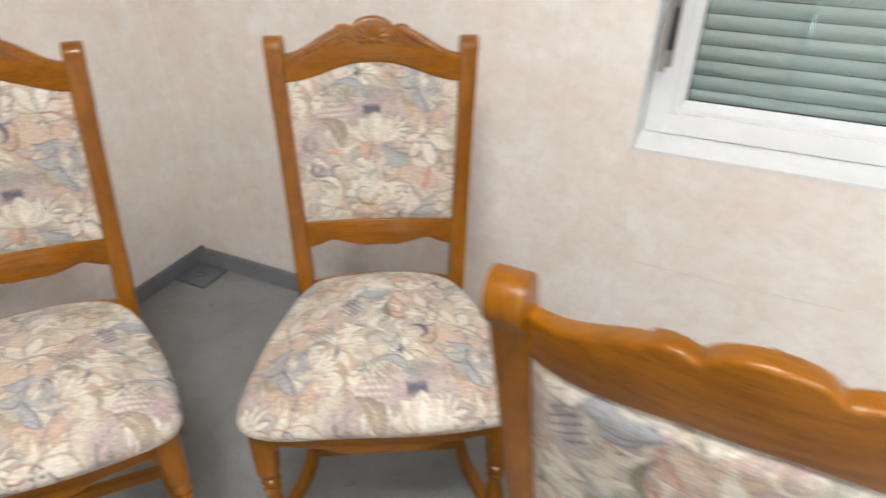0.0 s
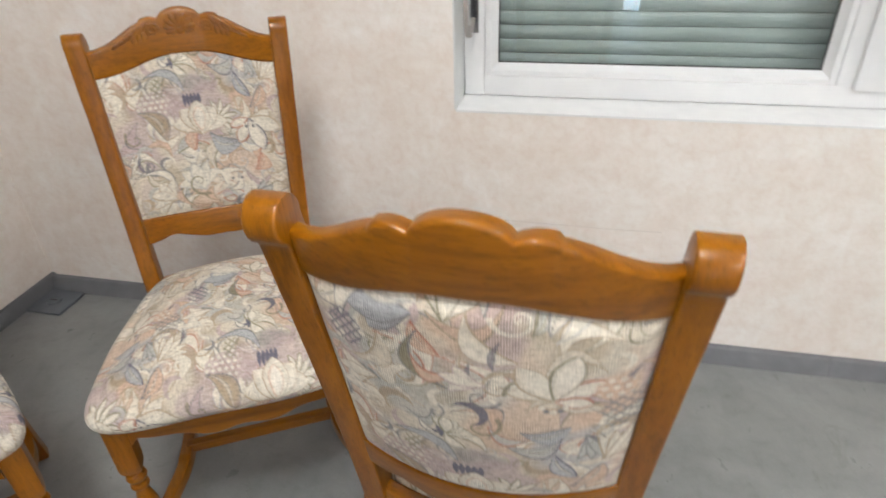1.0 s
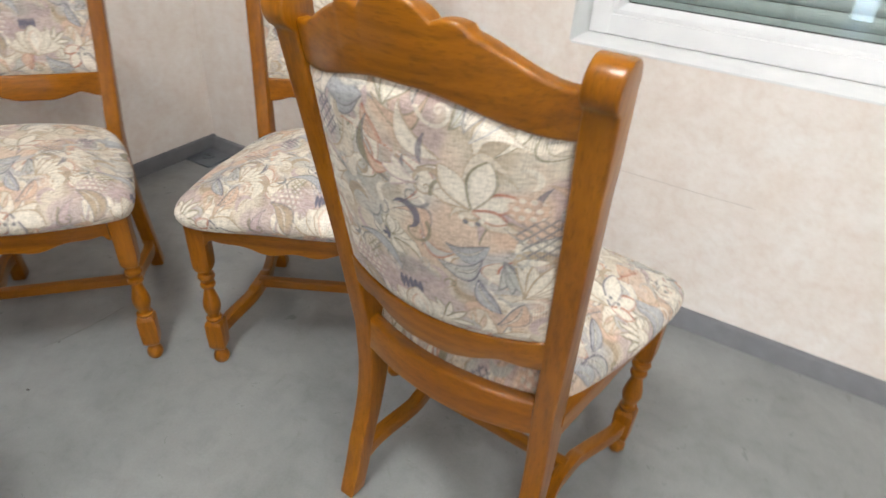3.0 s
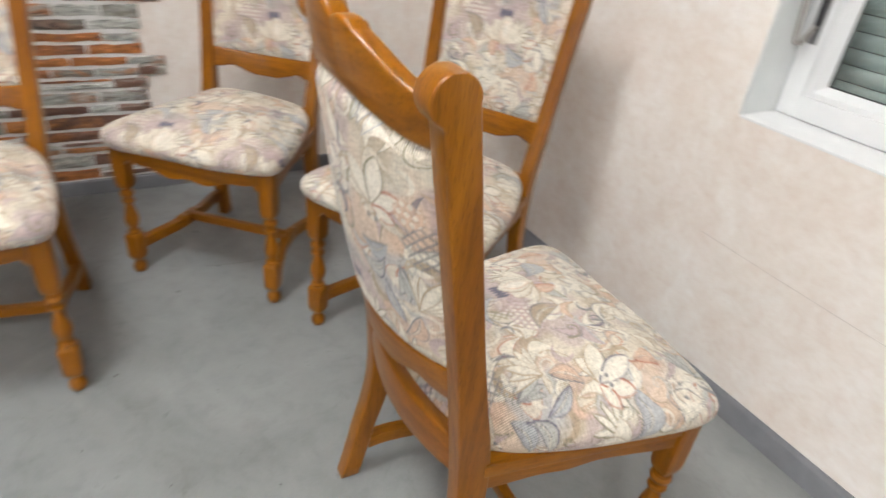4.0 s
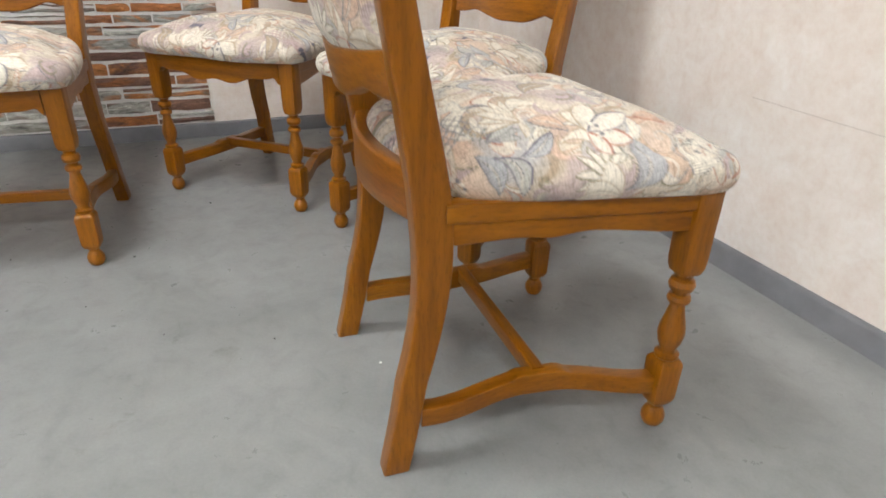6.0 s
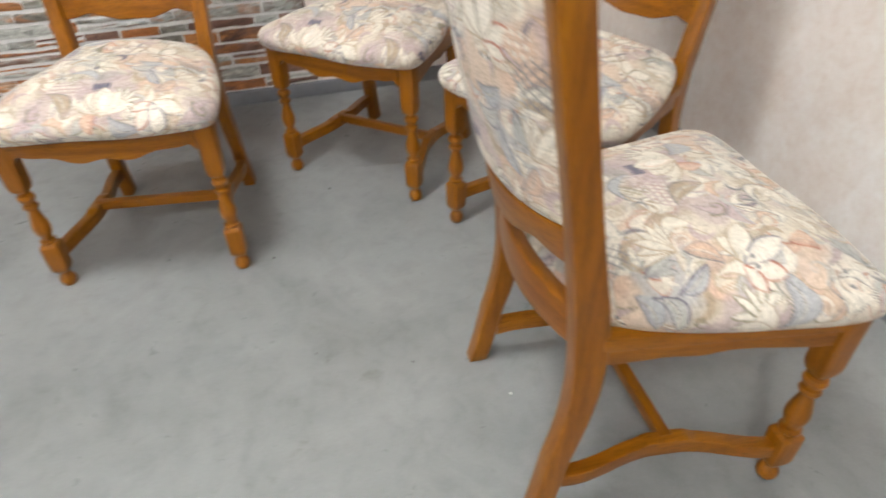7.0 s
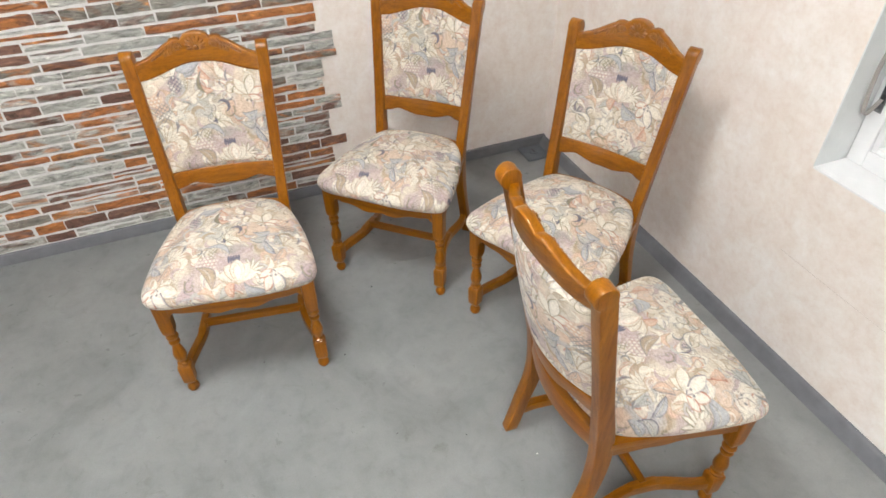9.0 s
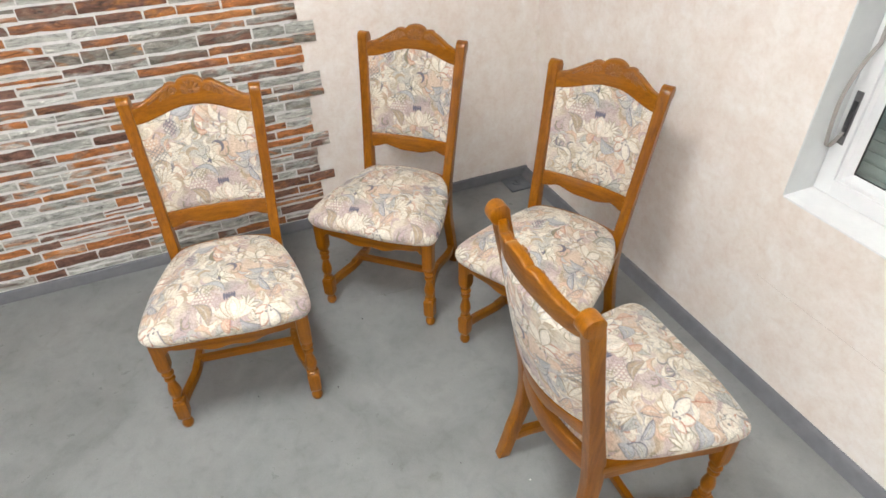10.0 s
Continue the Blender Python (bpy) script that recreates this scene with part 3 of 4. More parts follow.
    def everywhere(self, x, y, r, draw):
        """Draw at a place and at its repeats that the cloth reaches."""
        for i in range(math.floor((self.u.min() - r - x) / TILE_U) + 1, math.floor((self.u.max() + r - x) / TILE_U) + 1):
            for j in range(math.floor((self.v.min() - r - y) / TILE_V) + 1, math.floor((self.v.max() + r - y) / TILE_V) + 1):
                draw(x + i * TILE_U, y + j * TILE_V)

    def pattern(self):
        rng = np.random.RandomState(11)
        inks = [TAN, SLATE, OLIVE, OLIVE, TAN, SLATE, BLUE, SLATE, TAN, RUST]
        fills = [IVORY, IVORY, CREAM, IVORY, GREY, PEACH, IVORY, PEACH, CREAM, MAUVE]

        def pick(a):
            return a[rng.randint(len(a))]

        self.everywhere(0.0, 0.0, 0.42, self.grounds)
        # filling between the large motifs: curved leaves, commas, scrolls
        for k in range(150):
            x, y = rng.uniform(0, TILE_U), rng.uniform(0, TILE_V)
            a, l, c, e, b = rng.uniform(0, 6.28), rng.uniform(0.035, 0.08), pick(fills), pick(inks), rng.choice((-1, 1)) * rng.uniform(1.0, 2.8)
            w = l * rng.uniform(0.12, 0.2)
            self.everywhere(x, y, l, lambda X, Y: self.petal(X, Y, a, l, w, c, e, ew=0.0017, full=0.92, bend=b))
        for _ in range(46):
            x, y = rng.uniform(0, TILE_U), rng.uniform(0, TILE_V)
            a, r, c = rng.uniform(0, 6.28), rng.uniform(0.010, 0.024), pick([IVORY, IVORY, GREY, TAN, SLATE, IVORY, MAUVE])
            self.everywhere(x, y, r, lambda X, Y: self.crescent(X, Y, a, r, c))
        for _ in range(34):
            x, y = rng.uniform(0, TILE_U), rng.uniform(0, TILE_V)
            a, r, h, c = rng.uniform(0, 6.28), rng.uniform(0.012, 0.030), pick((-1, 1)), pick([IVORY, TAN, SLATE, OLIVE, IVORY, GREY])
            self.everywhere(x, y, r, lambda X, Y: self.curl(X, Y, a, r, h, c))
        self.everywhere(0.0, 0.0, 0.42, self.layout)
        return self.rgb * 0.95 + self.rgb.mean(axis=0) * 0.05


def cloth_mesh(name, verts, faces, uv, shift):
    me = bpy.data.meshes.new(name)
    me.from_pydata(verts, [], faces)
    me.materials.append(fabric)
    me.polygons.foreach_set("use_smooth", [True] * len(me.polygons))
    uv = np.asarray(uv)
    w = Weave(uv[:, 0] + shift[0], uv[:, 1] + shift[1])
    rgb = w.pattern()
    at = me.color_attributes.new("weave", "FLOAT_COLOR", "POINT")
    at.data.foreach_set("color", np.column_stack([rgb, np.ones(len(rgb))]).astype(np.float32).ravel())
    layer = me.uv_layers.new(name="cloth")
    loops = np.empty(len(me.loops), np.int32)
    me.loops.foreach_get("vertex_index", loops)
    layer.data.foreach_set("uv", uv[loops].astype(np.float32).ravel())
    me.validate()
    me.update()
    return me


# ---- dining chairs: local front is -y, origin on the floor under the seat ----
def post_y(z):
    if z >= 0.46:
        return 0.220 + 0.197 * (z - 0.615)
    t = (0.46 - z) / 0.46
    return 0.1895 - 0.012 * math.sin(math.pi * min(t * 1.5, 1.0)) + 0.052 * t ** 2.0


def post_x(z):
    return 0.178 + max(0.0, z - 0.45) * 0.050 + 0.0155 * (max(0.0, 0.45 - z) / 0.45) ** 1.6


def bow(x):
    return 0.050 * (1 - (x / 0.19) ** 2)


def back_post(side):
    rings = []
    zs = [0.0, 0.004] + list(np.linspace(0.03, 0.96, 32)) + list(np.linspace(0.968, 1.0225, 13))
    zc, rad = 0.997, 0.027
    for z in zs:
        y = post_y(z)
        half = 0.0200 + 0.0070 * math.exp(-((z - 0.42) / 0.16) ** 2)
        f, k = y - half, y + half
        if z > 0.96:
            yc = post_y(zc) + 0.006
            ch = math.sqrt(max(rad * rad - (z - zc) ** 2, 0.00001))
            k = max(y + half if z < zc else -1, yc + ch)
            if z > zc:
                f = yc - ch
        hw = 0.018 if z < 0.9 else 0.019
        if z < 0.003:
            hw -= 0.002
        rings.append([(side * post_x(z) + a, (f + k) / 2 + c, z) for a, c in rounded(hw, max((k - f) / 2, 0.006), 0.004)])
    return mesh_of("back_post", loft(bmesh.new(), rings), wood_up, 50)


def front_leg(side):
    cx, cy = side * 0.2283, -0.2070
    prof = [(0.0, 0.010, 0), (0.003, 0.015, 0), (0.012, 0.0195, 0), (0.022, 0.020, 0), (0.032, 0.016, 0), (0.038, 0.012, 0), (0.044, 0.0125, 0),
            (0.050, 0.017, 1), (0.058, 0.0205, 1), (0.064, 0.0215, 1), (0.128, 0.0225, 1), (0.133, 0.0215, 1), (0.139, 0.017, 1), (0.1395, 0.017, 0),
            (0.143, 0.0195, 0), (0.148, 0.0195, 0), (0.151, 0.0135, 0), (0.158, 0.0130, 0), (0.170, 0.0185, 0), (0.186, 0.0215, 0), (0.200, 0.020, 0),
            (0.218, 0.0155, 0), (0.236, 0.0118, 0), (0.244, 0.0112, 0), (0.2445, 0.0168, 0), (0.250, 0.0185, 0), (0.256, 0.0165, 0), (0.258, 0.0118, 0),
            (0.264, 0.0118, 0), (0.267, 0.018, 0), (0.275, 0.0205, 0), (0.283, 0.018, 0), (0.286, 0.0128, 0), (0.292, 0.0132, 0), (0.296, 0.0175, 1),
            (0.306, 0.0205, 1), (0.318, 0.0215, 1), (0.434, 0.0225, 1)]
    rings = []
    for z, r, sq in prof:
        ring = []
        for k in range(28):
            a = 2 * math.pi * (k + 0.5) / 28
            c, s = math.cos(a), math.sin(a)
            d = r if not sq else min(r / max(abs(c), abs(s)), r * 1.30)
            ring.append((cx + d * c, cy + d * s, z))
        rings.append(ring)
    return mesh_of("front_leg", loft(bmesh.new(), rings), wood_up, 30)


def rail_x(name, half, zt, zb, yf, thick, n=48, r=0.004, mat=None):
    """A rail along x whose edges follow zt(x) and zb(x) and whose face follows yf(x, z)."""
    rings = []
    for x in np.linspace(-half, half, n):
        t, b = zt(x), zb(x)
        zm = (t + b) / 2
        rings.append([(x, yf(x, zm + c) + a, zm + c) for a, c in rounded(thick / 2, (t - b) / 2, r)])
    return mesh_of(name, loft(bmesh.new(), rings), mat or wood_across, 45)


def crest_top(x):
    """Bow-shaped top: low at the posts, two small lobes, a high lobe in the middle."""
    a = abs(x)
    if a < 0.044:
        return 1.0255 + 0.0265 * math.sqrt(max(1 - (a / 0.046) ** 2, 0))
    if a < 0.082:
        return 1.0250 + 0.012 * math.sin(math.pi * (a - 0.030) / 0.066)
    t = (a - 0.082) / (0.19 - 0.082)
    return 0.987 + 0.0435 * (1 - smooth01(-0.15, 1.0, t)) ** 1.2


def crest_bottom(x):
    return 0.932 + 0.028 * float(smooth01(0.17, 0.02, abs(x)))


def low_top(x):
    return 0.622 - 0.014 * (1 - (x / 0.17) ** 2)


def low_bottom(x):
    a = abs(x)
    return 0.561 - 0.018 * float(smooth01(0.11, 0.03, a)) + 0.006 * math.exp(-((a - 0.115) / 0.02) ** 2)


def carving_mesh():
    bm = bmesh.new()
    y = post_y(1.0) + bow(0) - 0.0106
    for k in range(9):
        a = radians(-15 + 210 * k / 8)
        r = 0.020
        blob(bm, (r * math.cos(a), y, 1.009 + r * math.sin(a)), (0.017, 0.006, 0.0062), a)
    blob(bm, (0, y - 0.001, 1.005), (0.010, 0.008, 0.008))
    for k in range(5):
        a = radians(200 + 140 * k / 4)
        blob(bm, (0.016 * math.cos(a), y, 1.003 + 0.012 * math.sin(a)), (0.009, 0.005, 0.0045), a)
    for s in (-1, 1):
        # scroll
        for k in range(22):
            a = 0.42 * k
            r = 0.0125 * math.exp(-0.12 * a)
            x, z = s * (0.056 - r * math.cos(a)), 1.0125 + r * math.sin(a)
            blob(bm, (x, y - 0.001 - 0.050 * (x / 0.19) ** 2, z), (0.0034, 0.0045, 0.0034), 0, 6)
        # leaf towards the post
        for k in range(7):
            t = k / 6
            x = s * (0.072 + 0.062 * t)
            z = crest_top(x) - 0.0165 + 0.002 * t
            yy = y - 0.0020 - 0.050 * (x / 0.19) ** 2 - 0.197 * (1.0 - z)
            ang = (-0.55 - 0.5 * (1 - t)) * s
            blob(bm, (x, yy, z), (0.0145 * (1 - 0.35 * t), 0.0058, 0.0055 * (1 - 0.4 * t)), ang)
            if k < 4:
                blob(bm, (x - s * 0.006, yy, z - 0.012 * (1 - 0.5 * t)), (0.0135 * (1 - 0.3 * t), 0.005, 0.0052), ang - 0.5 * s)
    return mesh_of("carving", bm, wood_carved, 60)


def side_stretcher(side):
    rings = []
    for t in np.linspace(0, 1, 56):
        y = 0.200 - 0.405 * t
        # straight ends, an inward S-curve, and a flat block in the middle that takes the cross piece
        d = abs(t - 0.5)
        m = float(smooth01(0.46, 0.06, d))
        x = side * (0.189 + (0.2283 - 0.189) * t - 0.030 * m)
        up = float(smooth01(0.13, 0.085, d))
        z = 0.092 + 0.008 * m + 0.003 * up
        h = 0.0165 + 0.0028 * up
        rings.append([(x + a, y, z + c) for a, c in rounded(0.013, h, 0.0022)])
    return mesh_of("side_stretcher", loft(bmesh.new(), rings), wood_along, 45)


def side_rail(side):
    rings = []
    for t in np.linspace(0, 1, 40):
        y = 0.170 - 0.362 * t
        x = side * (0.182 + 0.050 * t)
        zb = 0.371 + 0.012 * math.sin(math.pi * t) ** 2 - 0.008 * math.exp(-((t - 0.42) / 0.1) ** 2)
        ring = []
        for a, c in rounded(0.011, (0.433 - zb) / 2, 0.003):
            ring.append((x + a, y, (0.433 + zb) / 2 + c))
        rings.append(ring)
    bm = loft(bmesh.new(), rings)
    # raised lip below the cushion
    loft(bm, [[(side * (0.182 + 0.050 * t + 0.012) + a, 0.168 - 0.36 * t, 0.419 + c) for a, c in rounded(0.0040, 0.0135, 0.0018)] for t in (0.0, 1.0)])
    return mesh_of("side_seat_rail", bm, wood_along, 45)


def seat_outline(n):
    """Seat outline, counted round from the front centre."""
    keys = [(0.0, -0.266), (0.09, -0.2645), (0.17, -0.261), (0.228, -0.253), (0.256, -0.237), (0.2645, -0.205), (0.261, -0.16), (0.250, -0.08), (0.235, 0.0),
            (0.213, 0.075), (0.196, 0.122), (0.178, 0.155), (0.158, 0.179), (0.125, 0.197), (0.07, 0.210), (0.0, 0.216)]
    pts = keys + [(-x, y) for x, y in keys[-2:0:-1]]
    p = np.array(pts + pts[:1])
    for _ in range(3):
        q = p[:-1] * 0.75 + p[1:] * 0.25
        r = p[:-1] * 0.25 + p[1:] * 0.75
        p = np.empty((2 * len(q), 2))
        p[0::2], p[1::2] = q, r
        p = np.vstack([p, p[:1]])
    s = np.concatenate([[0], np.cumsum(np.hypot(*np.diff(p, axis=0).T))])
    at = np.linspace(0, s[-1], n, endpoint=False)
    return np.column_stack([np.interp(at, s, p[:, 0]), np.interp(at, s, p[:, 1])])


def cushion_mesh(shift, n=700, rings=140):
    out = seat_outline(n)
    centre = np.array([0.0, -0.02])
    vec = out - centre
    length = np.hypot(*vec.T)
    unit = vec / length[:, None]
    verts, uv = [], []
    side, z0 = 0.074, 0.434
    # inward steps along the top, then round the edge and down the side
    inset = 0.034
    for k in range(rings):
        t = k / (rings - 1)
        if t < 0.74:
            a = t / 0.74
            r = a * (length - inset)
            z = z0 + 0.054 + 0.050 * (1 - a ** 2.7) * np.ones(n)
            run = r
        else:
            a = (t - 0.74) / 0.26
            if a < 0.55:
                b = a / 0.55 * math.pi / 2
                r = length - inset + (inset + 0.004) * math.sin(b)
                z = z0 + 0.022 + 0.032 * math.cos(b) * np.ones(n)
            else:
                b = (a - 0.55) / 0.45
                r = length + 0.004 - 0.010 * b ** 2
                z = z0 + 0.022 * (1 - b) * np.ones(n)
            run = length - inset + a * side
        pt = centre + unit * np.broadcast_to(r, (n,))[:, None]
        z = z + 0.014 * smooth01(0.0, 0.19, pt[:, 1]) * np.clip((z - z0) / 0.08, 0, 1)
        soft = 0.0022 * np.sin(23 * pt[:, 0] + 3) * np.sin(19 * pt[:, 1]) * min(1, 4 * t)
        verts.append(np.column_stack([pt, z + soft]))
        uv.append(centre + unit * np.broadcast_to(run, (n,))[:, None])
    verts, uv = np.vstack(verts), np.vstack(uv)
    i = np.arange(n)
    j = (i + 1) % n
    faces = []
    for k in range(rings - 1):
        faces += np.column_stack([i + k * n, j + k * n, j + (k + 1) * n, i + (k + 1) * n]).tolist()
    faces.append(list(range((rings - 1) * n, rings * n))[::-1])
    return cloth_mesh("seat_cushion", verts.tolist(), faces, uv, shift)


def panel_mesh(shift, rear_shift, fine_rear):
    """Padded back: a front and a rear cloth face meeting at the frame."""
    def sheet(nx, nz, sign):
        a = np.linspace(-1, 1, nx)
        b = np.linspace(0, 1, nz)
        A, B = np.meshgrid(a, b)
        zb = np.array([[low_top(0.163 * x) - 0.003 for x in a]])
        zt = np.array([[crest_bottom(0.181 * x) + 0.003 for x in a]])
        Z = zb + (zt - zb) * B
        X = A * (0.161 + 0.050 * (Z - 0.605) + 0.008)
        pad = np.minimum(smooth01(1.0, 0.86, np.abs(A)), np.minimum(smooth01(0, 0.08, B), smooth01(1, 0.92, B)))
        swell = (1 - A ** 2) * np.sin(math.pi * B)
        Y = 0.220 + 0.197 * (Z - 0.615) + 0.050 * (1 - (X / 0.19) ** 2) + sign * (0.006 + 0.010 * pad ** 0.6 + 0.008 * swell)
        return np.column_stack([X.ravel(), Y.ravel(), Z.ravel()]), np.column_stack([X.ravel() * (1 if sign < 0 else -1), Z.ravel()])
    meshes = []
    for sign, fine, sh in ((-1, True, shift), (1, fine_rear, rear_shift)):
        nx, nz = (190, 180) if fine else (60, 60)
        if fine and sign > 0:
            nx, nz = 280, 260
        v, uv = sheet(nx, nz, sign)
        f = []
        for k in range(nz - 1):
            i = np.arange(nx - 1) + k * nx
            q = np.column_stack([i, i + 1, i + 1 + nx, i + nx])
            f += (q if sign < 0 else q[:, ::-1]).tolist()
        meshes.append((v, f, uv, sh))
    return meshes


WOOD = {}
REAR_SHIFT = (0.0, -0.632)


def chair(at_x, at_y, turn, label, seat_shift, back_shift, fine_rear=False):
    if not WOOD:
        WOOD["post"] = {s: back_post(s) for s in (-1, 1)}
        WOOD["leg"] = {s: front_leg(s) for s in (-1, 1)}
        WOOD["crest"] = rail_x("crest_rail", 0.1895, crest_top, crest_bottom, lambda x, z: post_y(z) + bow(x), 0.026, 90, 0.006)
        WOOD["carving"] = carving_mesh()
        WOOD["low"] = rail_x("lower_back_rail", 0.172, low_top, low_bottom, lambda x, z: post_y(z) + bow(x), 0.024, 60, 0.004)
        WOOD["rear"] = rail_x("rear_seat_rail", 0.166, lambda x: 0.472, lambda x: 0.402 - 0.006 * math.cos(x * 9), lambda x, z: 0.188 + bow(x) * 0.75, 0.026, 40, 0.006)
        WOOD["front"] = rail_x("front_seat_rail", 0.206, lambda x: 0.433, lambda x: 0.372 + 0.019 * float(smooth01(0.07, 0.16, abs(x))) * float(smooth01(0.206, 0.19, abs(x))) + 0.004 * math.cos(x * 60), lambda x, z: -0.219 - 0.010 * (1 - (x / 0.206) ** 2), 0.022, 70, 0.003)
        WOOD["side"] = {s: side_rail(s) for s in (-1, 1)}
        WOOD["stretch"] = {s: side_stretcher(s) for s in (-1, 1)}
        bm = loft(bmesh.new(), [[(x, -0.003 + a, 0.112 + c) for a, c in rounded(0.011, 0.0135, 0.003)] for x in np.linspace(-0.178, 0.178, 5)])
        WOOD["cross"] = mesh_of("cross_stretcher", bm, wood_across)
    c = tagged(new("dining_chair"), label, "chair", "dining chairs")
    for s in (-1, 1):
        part("front_leg", WOOD["leg"][s], None, c, "turned front leg with square blocks and bun foot")
        part("back_post", WOOD["post"][s], None, c)
        part("side_seat_rail", WOOD["side"][s], None, c)
        part("side_stretcher", WOOD["stretch"][s], None, c)
    crest = part("crest_rail", WOOD["crest"], None, c, "bow-shaped crest rail")
    part("carving", WOOD["carving"], None, crest, "carved shell and leaf ornament")
    for name, key in (("lower_back_rail", "low"), ("rear_seat_rail", "rear"), ("front_seat_rail", "front"), ("cross_stretcher", "cross")):
        part(name, WOOD[key], None, c)
    part("seat_cushion", cushion_mesh(seat_shift), None, c, "padded seat in floral tapestry")
    front, rear = panel_mesh(back_shift, REAR_SHIFT, fine_rear)
    part("back_panel", cloth_mesh("back_panel", front[0].tolist(), front[1], front[2], front[3]), None, c, "padded back in floral tapestry")
    part("back_panel_rear", cloth_mesh("back_panel_rear", rear[0].tolist(), rear[1], rear[2], rear[3]), None, c, "rear cover in floral tapestry")
    c.matrix_basis = pose(at_x, at_y, 0, 0, 0, turn)
    return c


chair(0.8497, -1.7095, 81.40, "golden oak dining chair, floral tapestry, before the stone-clad wall", (0.086 - 0.115, 0.178 + 0.03), (-0.046, -0.652))
chair(0.6013, -1.0135, 47.97, "golden oak dining chair, floral tapestry, beside the room corner", (0.086 - 0.02, 0.178 + 0.06), (-0.031, -0.692))
chair(1.1599, -0.6031, 28.77, "golden oak dining chair, large flower on back, by window wall", (-0.076, 0.248), (0.0, -0.822))
chair(1.7896, -0.7727, 177.37, "golden oak dining chair turned towards the window wall", (-0.07, 0.03), (-0.1, -0.75), True)

# ---- small things on the floor ----
plate = tagged(new("floor_plate"), "grey plastic cover plate on the floor in the room corner", "cover plate")
plate.location = (0.088, -0.104, 0)
part("plate", boxed(-0.067, 0.067, -0.067, 0.063, 0.0, 0.010, 0.003), plate_mat, plate)
bm = bmesh.new()
r = bmesh.ops.create_cone(bm, cap_ends=True, segments=28, radius1=0.026, radius2=0.023, depth=0.007)
bmesh.ops.translate(bm, verts=r["verts"], vec=(-0.004, -0.004, 0.0132))
knob = part("round_cap", bm, plate_mat, plate)
part("cap_slot", boxed(-0.018, 0.010, -0.007, -0.001, 0.0162, 0.0185, 0.0008), near_black, knob)


def chip(x, y, size, mat, label, seed):
    rng = random.Random(seed)
    top, low = [], []
    for k in range(7):
        a = 2 * math.pi * k / 7
        r = size * rng.uniform(0.6, 1.2)
        low.append((r * math.cos(a), r * 0.7 * math.sin(a), 0.0))
        top.append((0.7 * r * math.cos(a), 0.5 * r * math.sin(a), size * 0.35))
    ob = part("floor_chip", loft(bmesh.new(), [low, top]), mat)
    ob.location = (x, y, 0)
    tagged(ob, label, "debris", "chips on the floor")


chip(1.71, -0.969, 0.004, chip_white, "small white chip lying on the grey floor", 1)
for k, (x, y, s) in enumerate(((0.76, -1.235, 0.0045), (0.998, -1.718, 0.004), (1.076, -1.433, 0.005), (0.66, -1.097, 0.003), (1.56, -1.15, 0.003), (1.30, -1.52, 0.0025), (1.47, -1.36, 0.0025))):
    chip(x, y, s, chip_dark, "small dark speck lying on the grey floor", k + 2)


def scuff(points, wide):
    """A thin dark scuff drawn on the floor."""
    rings = []
    for i, (x, y) in enumerate(points):
        a, c = Vector(points[max(i - 1, 0)]), Vector(points[min(i + 1, len(points) - 1)])
        d = (c - a).normalized()
        w = wide * (0.3 + math.sin(math.pi * (i + 0.5) / len(points)))
        q = Vector((-d.y, d.x)) * w
        rings.append([(x + q.x, y + q.y, 0.0), (x, y, 0.0007), (x - q.x, y - q.y, 0.0)])
    structure("trim", loft(bmesh.new(), rings), scuff_mat, "thin dark scuff mark on the grey floor", "scuff")


scuff([(0.645 + 0.05 * t - 0.03 * t * t, -1.13 + 0.22 * t) for t in np.linspace(0, 1, 9)], 0.0016)

# ---- stone slips on the west wall, last ----
TEETH = ((0.235, 0.322), (0.43, 0.524), (0.71, 0.808), (0.945, 1.044), (1.18, 1.28), (1.42, 1.51), (1.66, 1.75), (1.90, 1.99), (2.13, 2.22))
rng = random.Random(7)
backing = boxed(0.0, 0.0078, ROOM_Y + 0.001, -1.205, BH + 0.002, ROOM_Z - 0.002)
cladding = structure("trim", backing, grout, "stacked stone slip cladding in orange, grey and brown", "stone cladding")


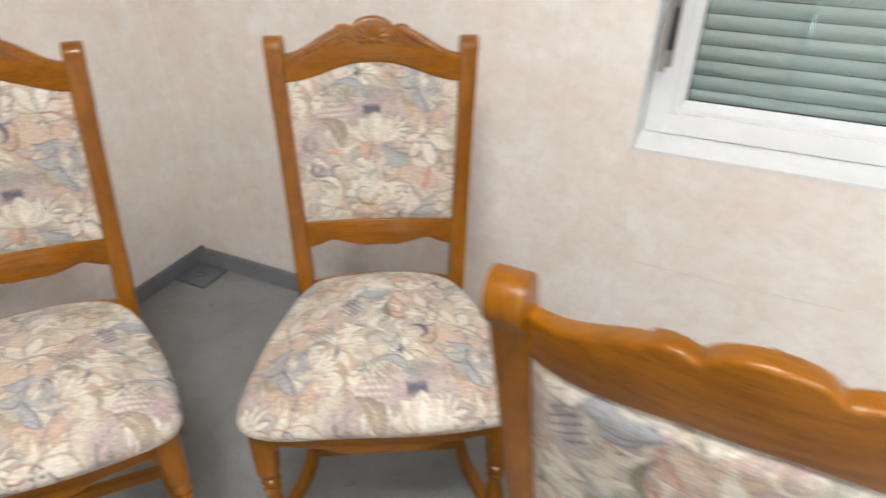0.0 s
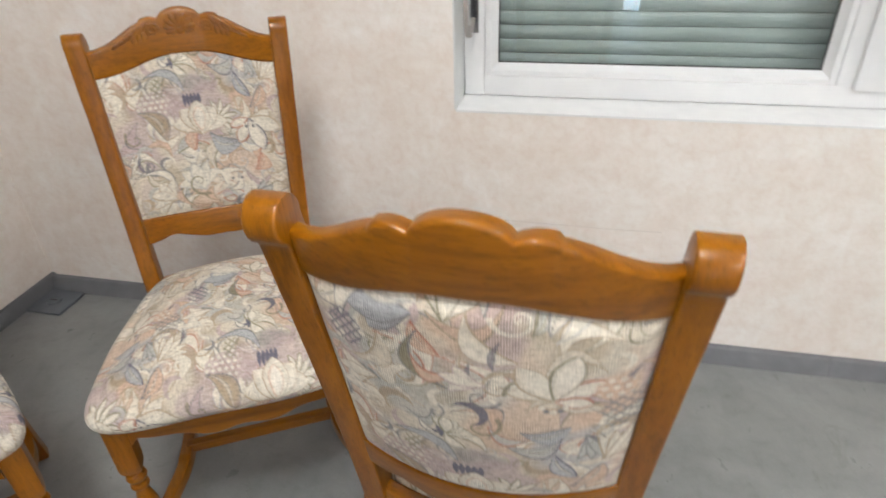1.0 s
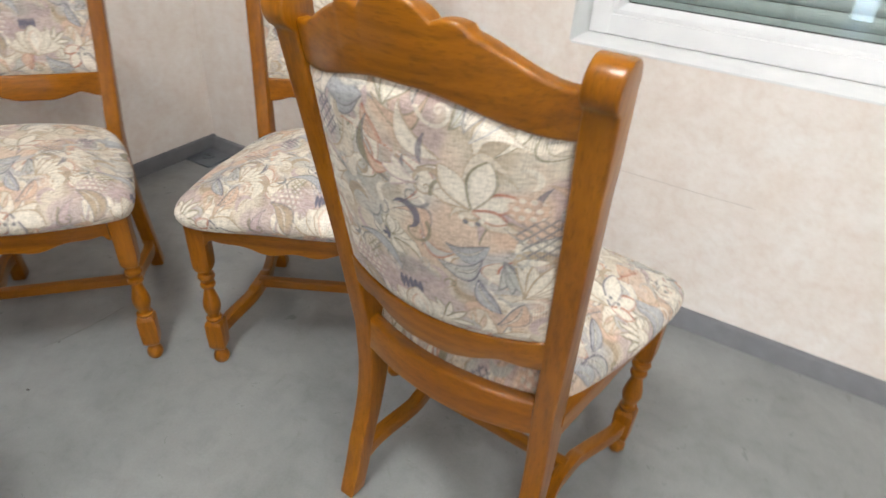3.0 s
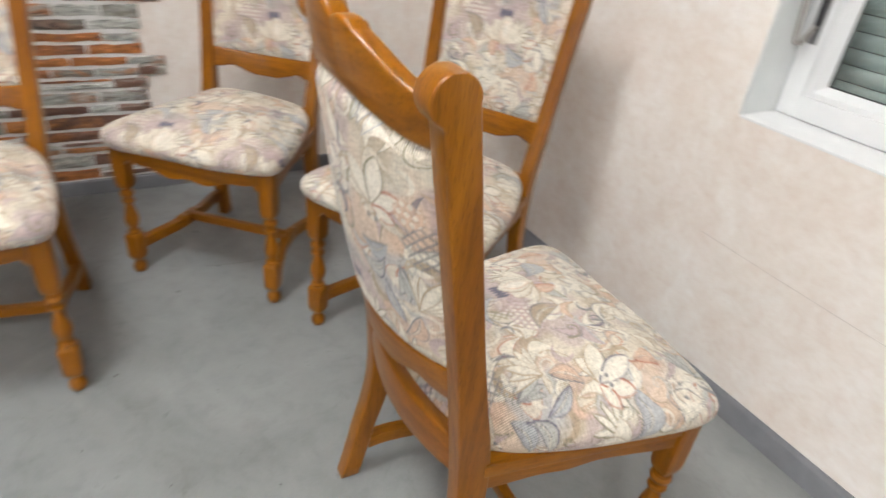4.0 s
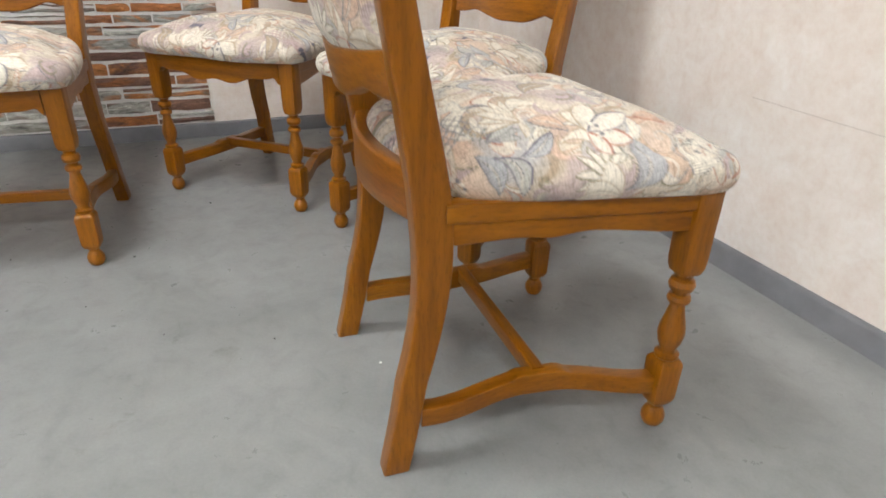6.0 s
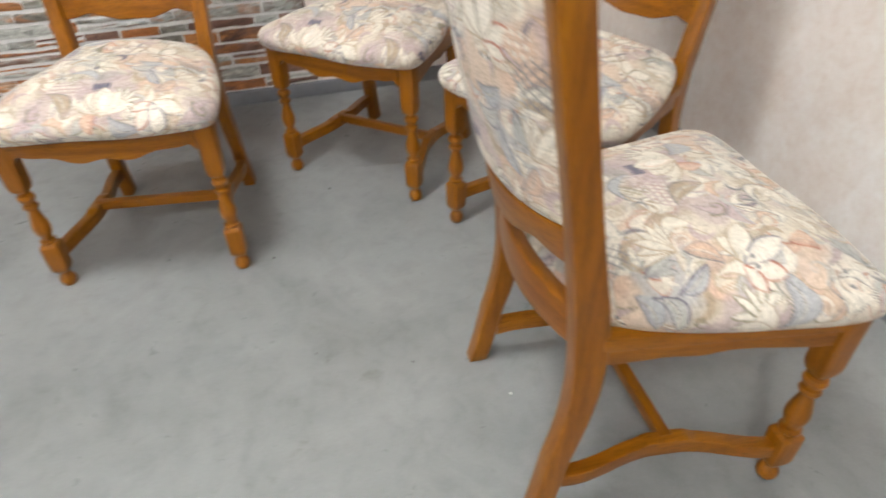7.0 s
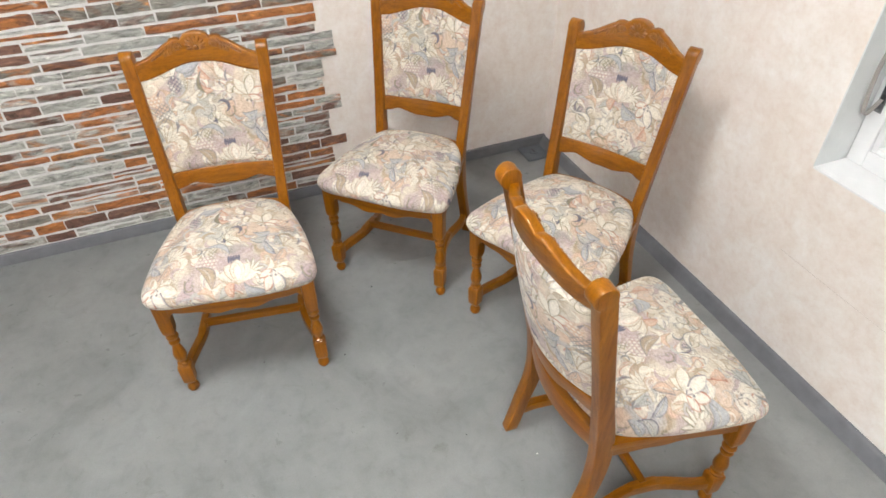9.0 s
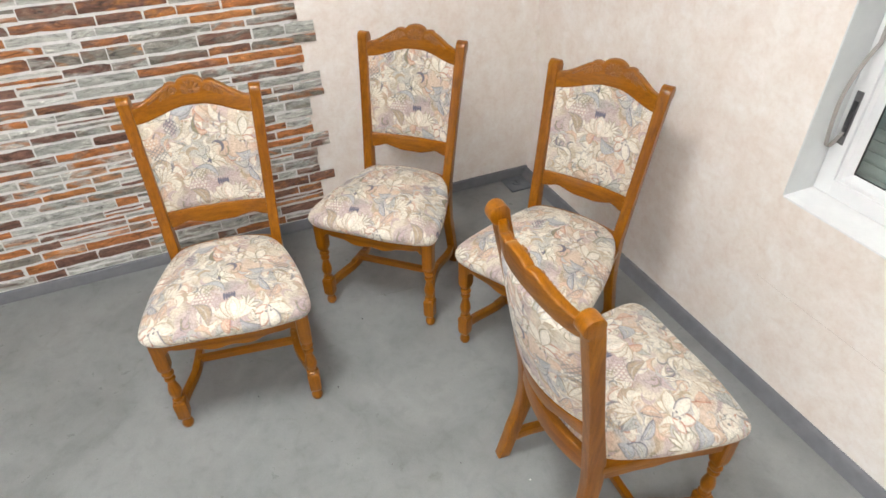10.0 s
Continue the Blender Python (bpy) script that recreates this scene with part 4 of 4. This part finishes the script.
def slip(y0, y1, z0, z1, rng):
    """One split-faced stone: y0 < y1 along the wall, proud of the joints."""
    n = max(3, min(7, int((y1 - y0) / 0.045) + 2))
    verts, faces = [], []
    for i in range(n):
        t = i / (n - 1)
        y = y0 + (y1 - y0) * t
        end = 0.0015 if i in (0, n - 1) else 0.0
        lo, hi = z0 + 0.0006 + 0.0048 * rng.random() ** 1.5, z1 - 0.0006 - 0.0048 * rng.random() ** 1.5
        d = rng.uniform(0.009, 0.0125) - end
        verts += [(0.004, y, lo), (d, y, lo + 0.002), (d + rng.uniform(0.0, 0.004) - end * 0.4, y + rng.uniform(-0.004, 0.004) * (end == 0), (lo + hi) / 2 + rng.uniform(-0.005, 0.005)), (d - 0.001, y, hi - 0.002), (0.004, y, hi)]
    for i in range(n - 1):
        for k in range(4):
            a = i * 5 + k
            faces.append((a, a + 1, a + 6, a + 5))
    faces.append((4, 3, 2, 1, 0))
    e = (n - 1) * 5
    faces.append((e, e + 1, e + 2, e + 3, e + 4))
    return verts, faces


stones = []
z = BH + 0.004
while z < ROOM_Z - 0.05:
    h = rng.choice((0.038, 0.043, 0.048, 0.054))
    zm = z + h / 2
    tooth = any(a <= zm <= b for a, b in TEETH)
    y = (-1.108 if tooth else -1.178) + rng.uniform(-0.006, 0.006)
    while y > ROOM_Y + 0.03:
        length = rng.choice((0.085, 0.12, 0.16, 0.20, 0.26, 0.33)) * rng.uniform(0.9, 1.1)
        y0 = max(y - length, ROOM_Y + 0.004)
        if rng.random() < 0.16 and length > 0.15:
            cut = z + h * rng.uniform(0.42, 0.58)
            stones += [(y0, y, z, cut - 0.001), (y0, y, cut + 0.001, z + h - 0.003)]
        else:
            stones.append((y0, y, z, z + h - 0.003))
        y = y0 - rng.choice((0.004, 0.006, 0.009))
    z += h + 0.0005
near = sorted((s for s in stones if s[1] > -2.55 and s[2] < 1.3), key=lambda s: s[2] - 0.5 * s[1])[:300]
chosen = set(near)
all_v, all_f = [], []
for s in stones:
    v, f = slip(*s, rng)
    if s in chosen:
        me = bpy.data.meshes.new("stone_slip")
        me.from_pydata(v, [], f)
        me.materials.append(stone_part)
        ob = new("stone_slip", me)
        ob.parent = cladding
    else:
        o = len(all_v)
        all_v += v
        all_f += [tuple(i + o for i in q) for q in f]
me = bpy.data.meshes.new("stone_slips_rest")
me.from_pydata(all_v, [], all_f)
me.materials.append(stone_rest)
rest = new("stone_slips_rest", me)
rest.parent = cladding
rest["kind"] = "stuff"
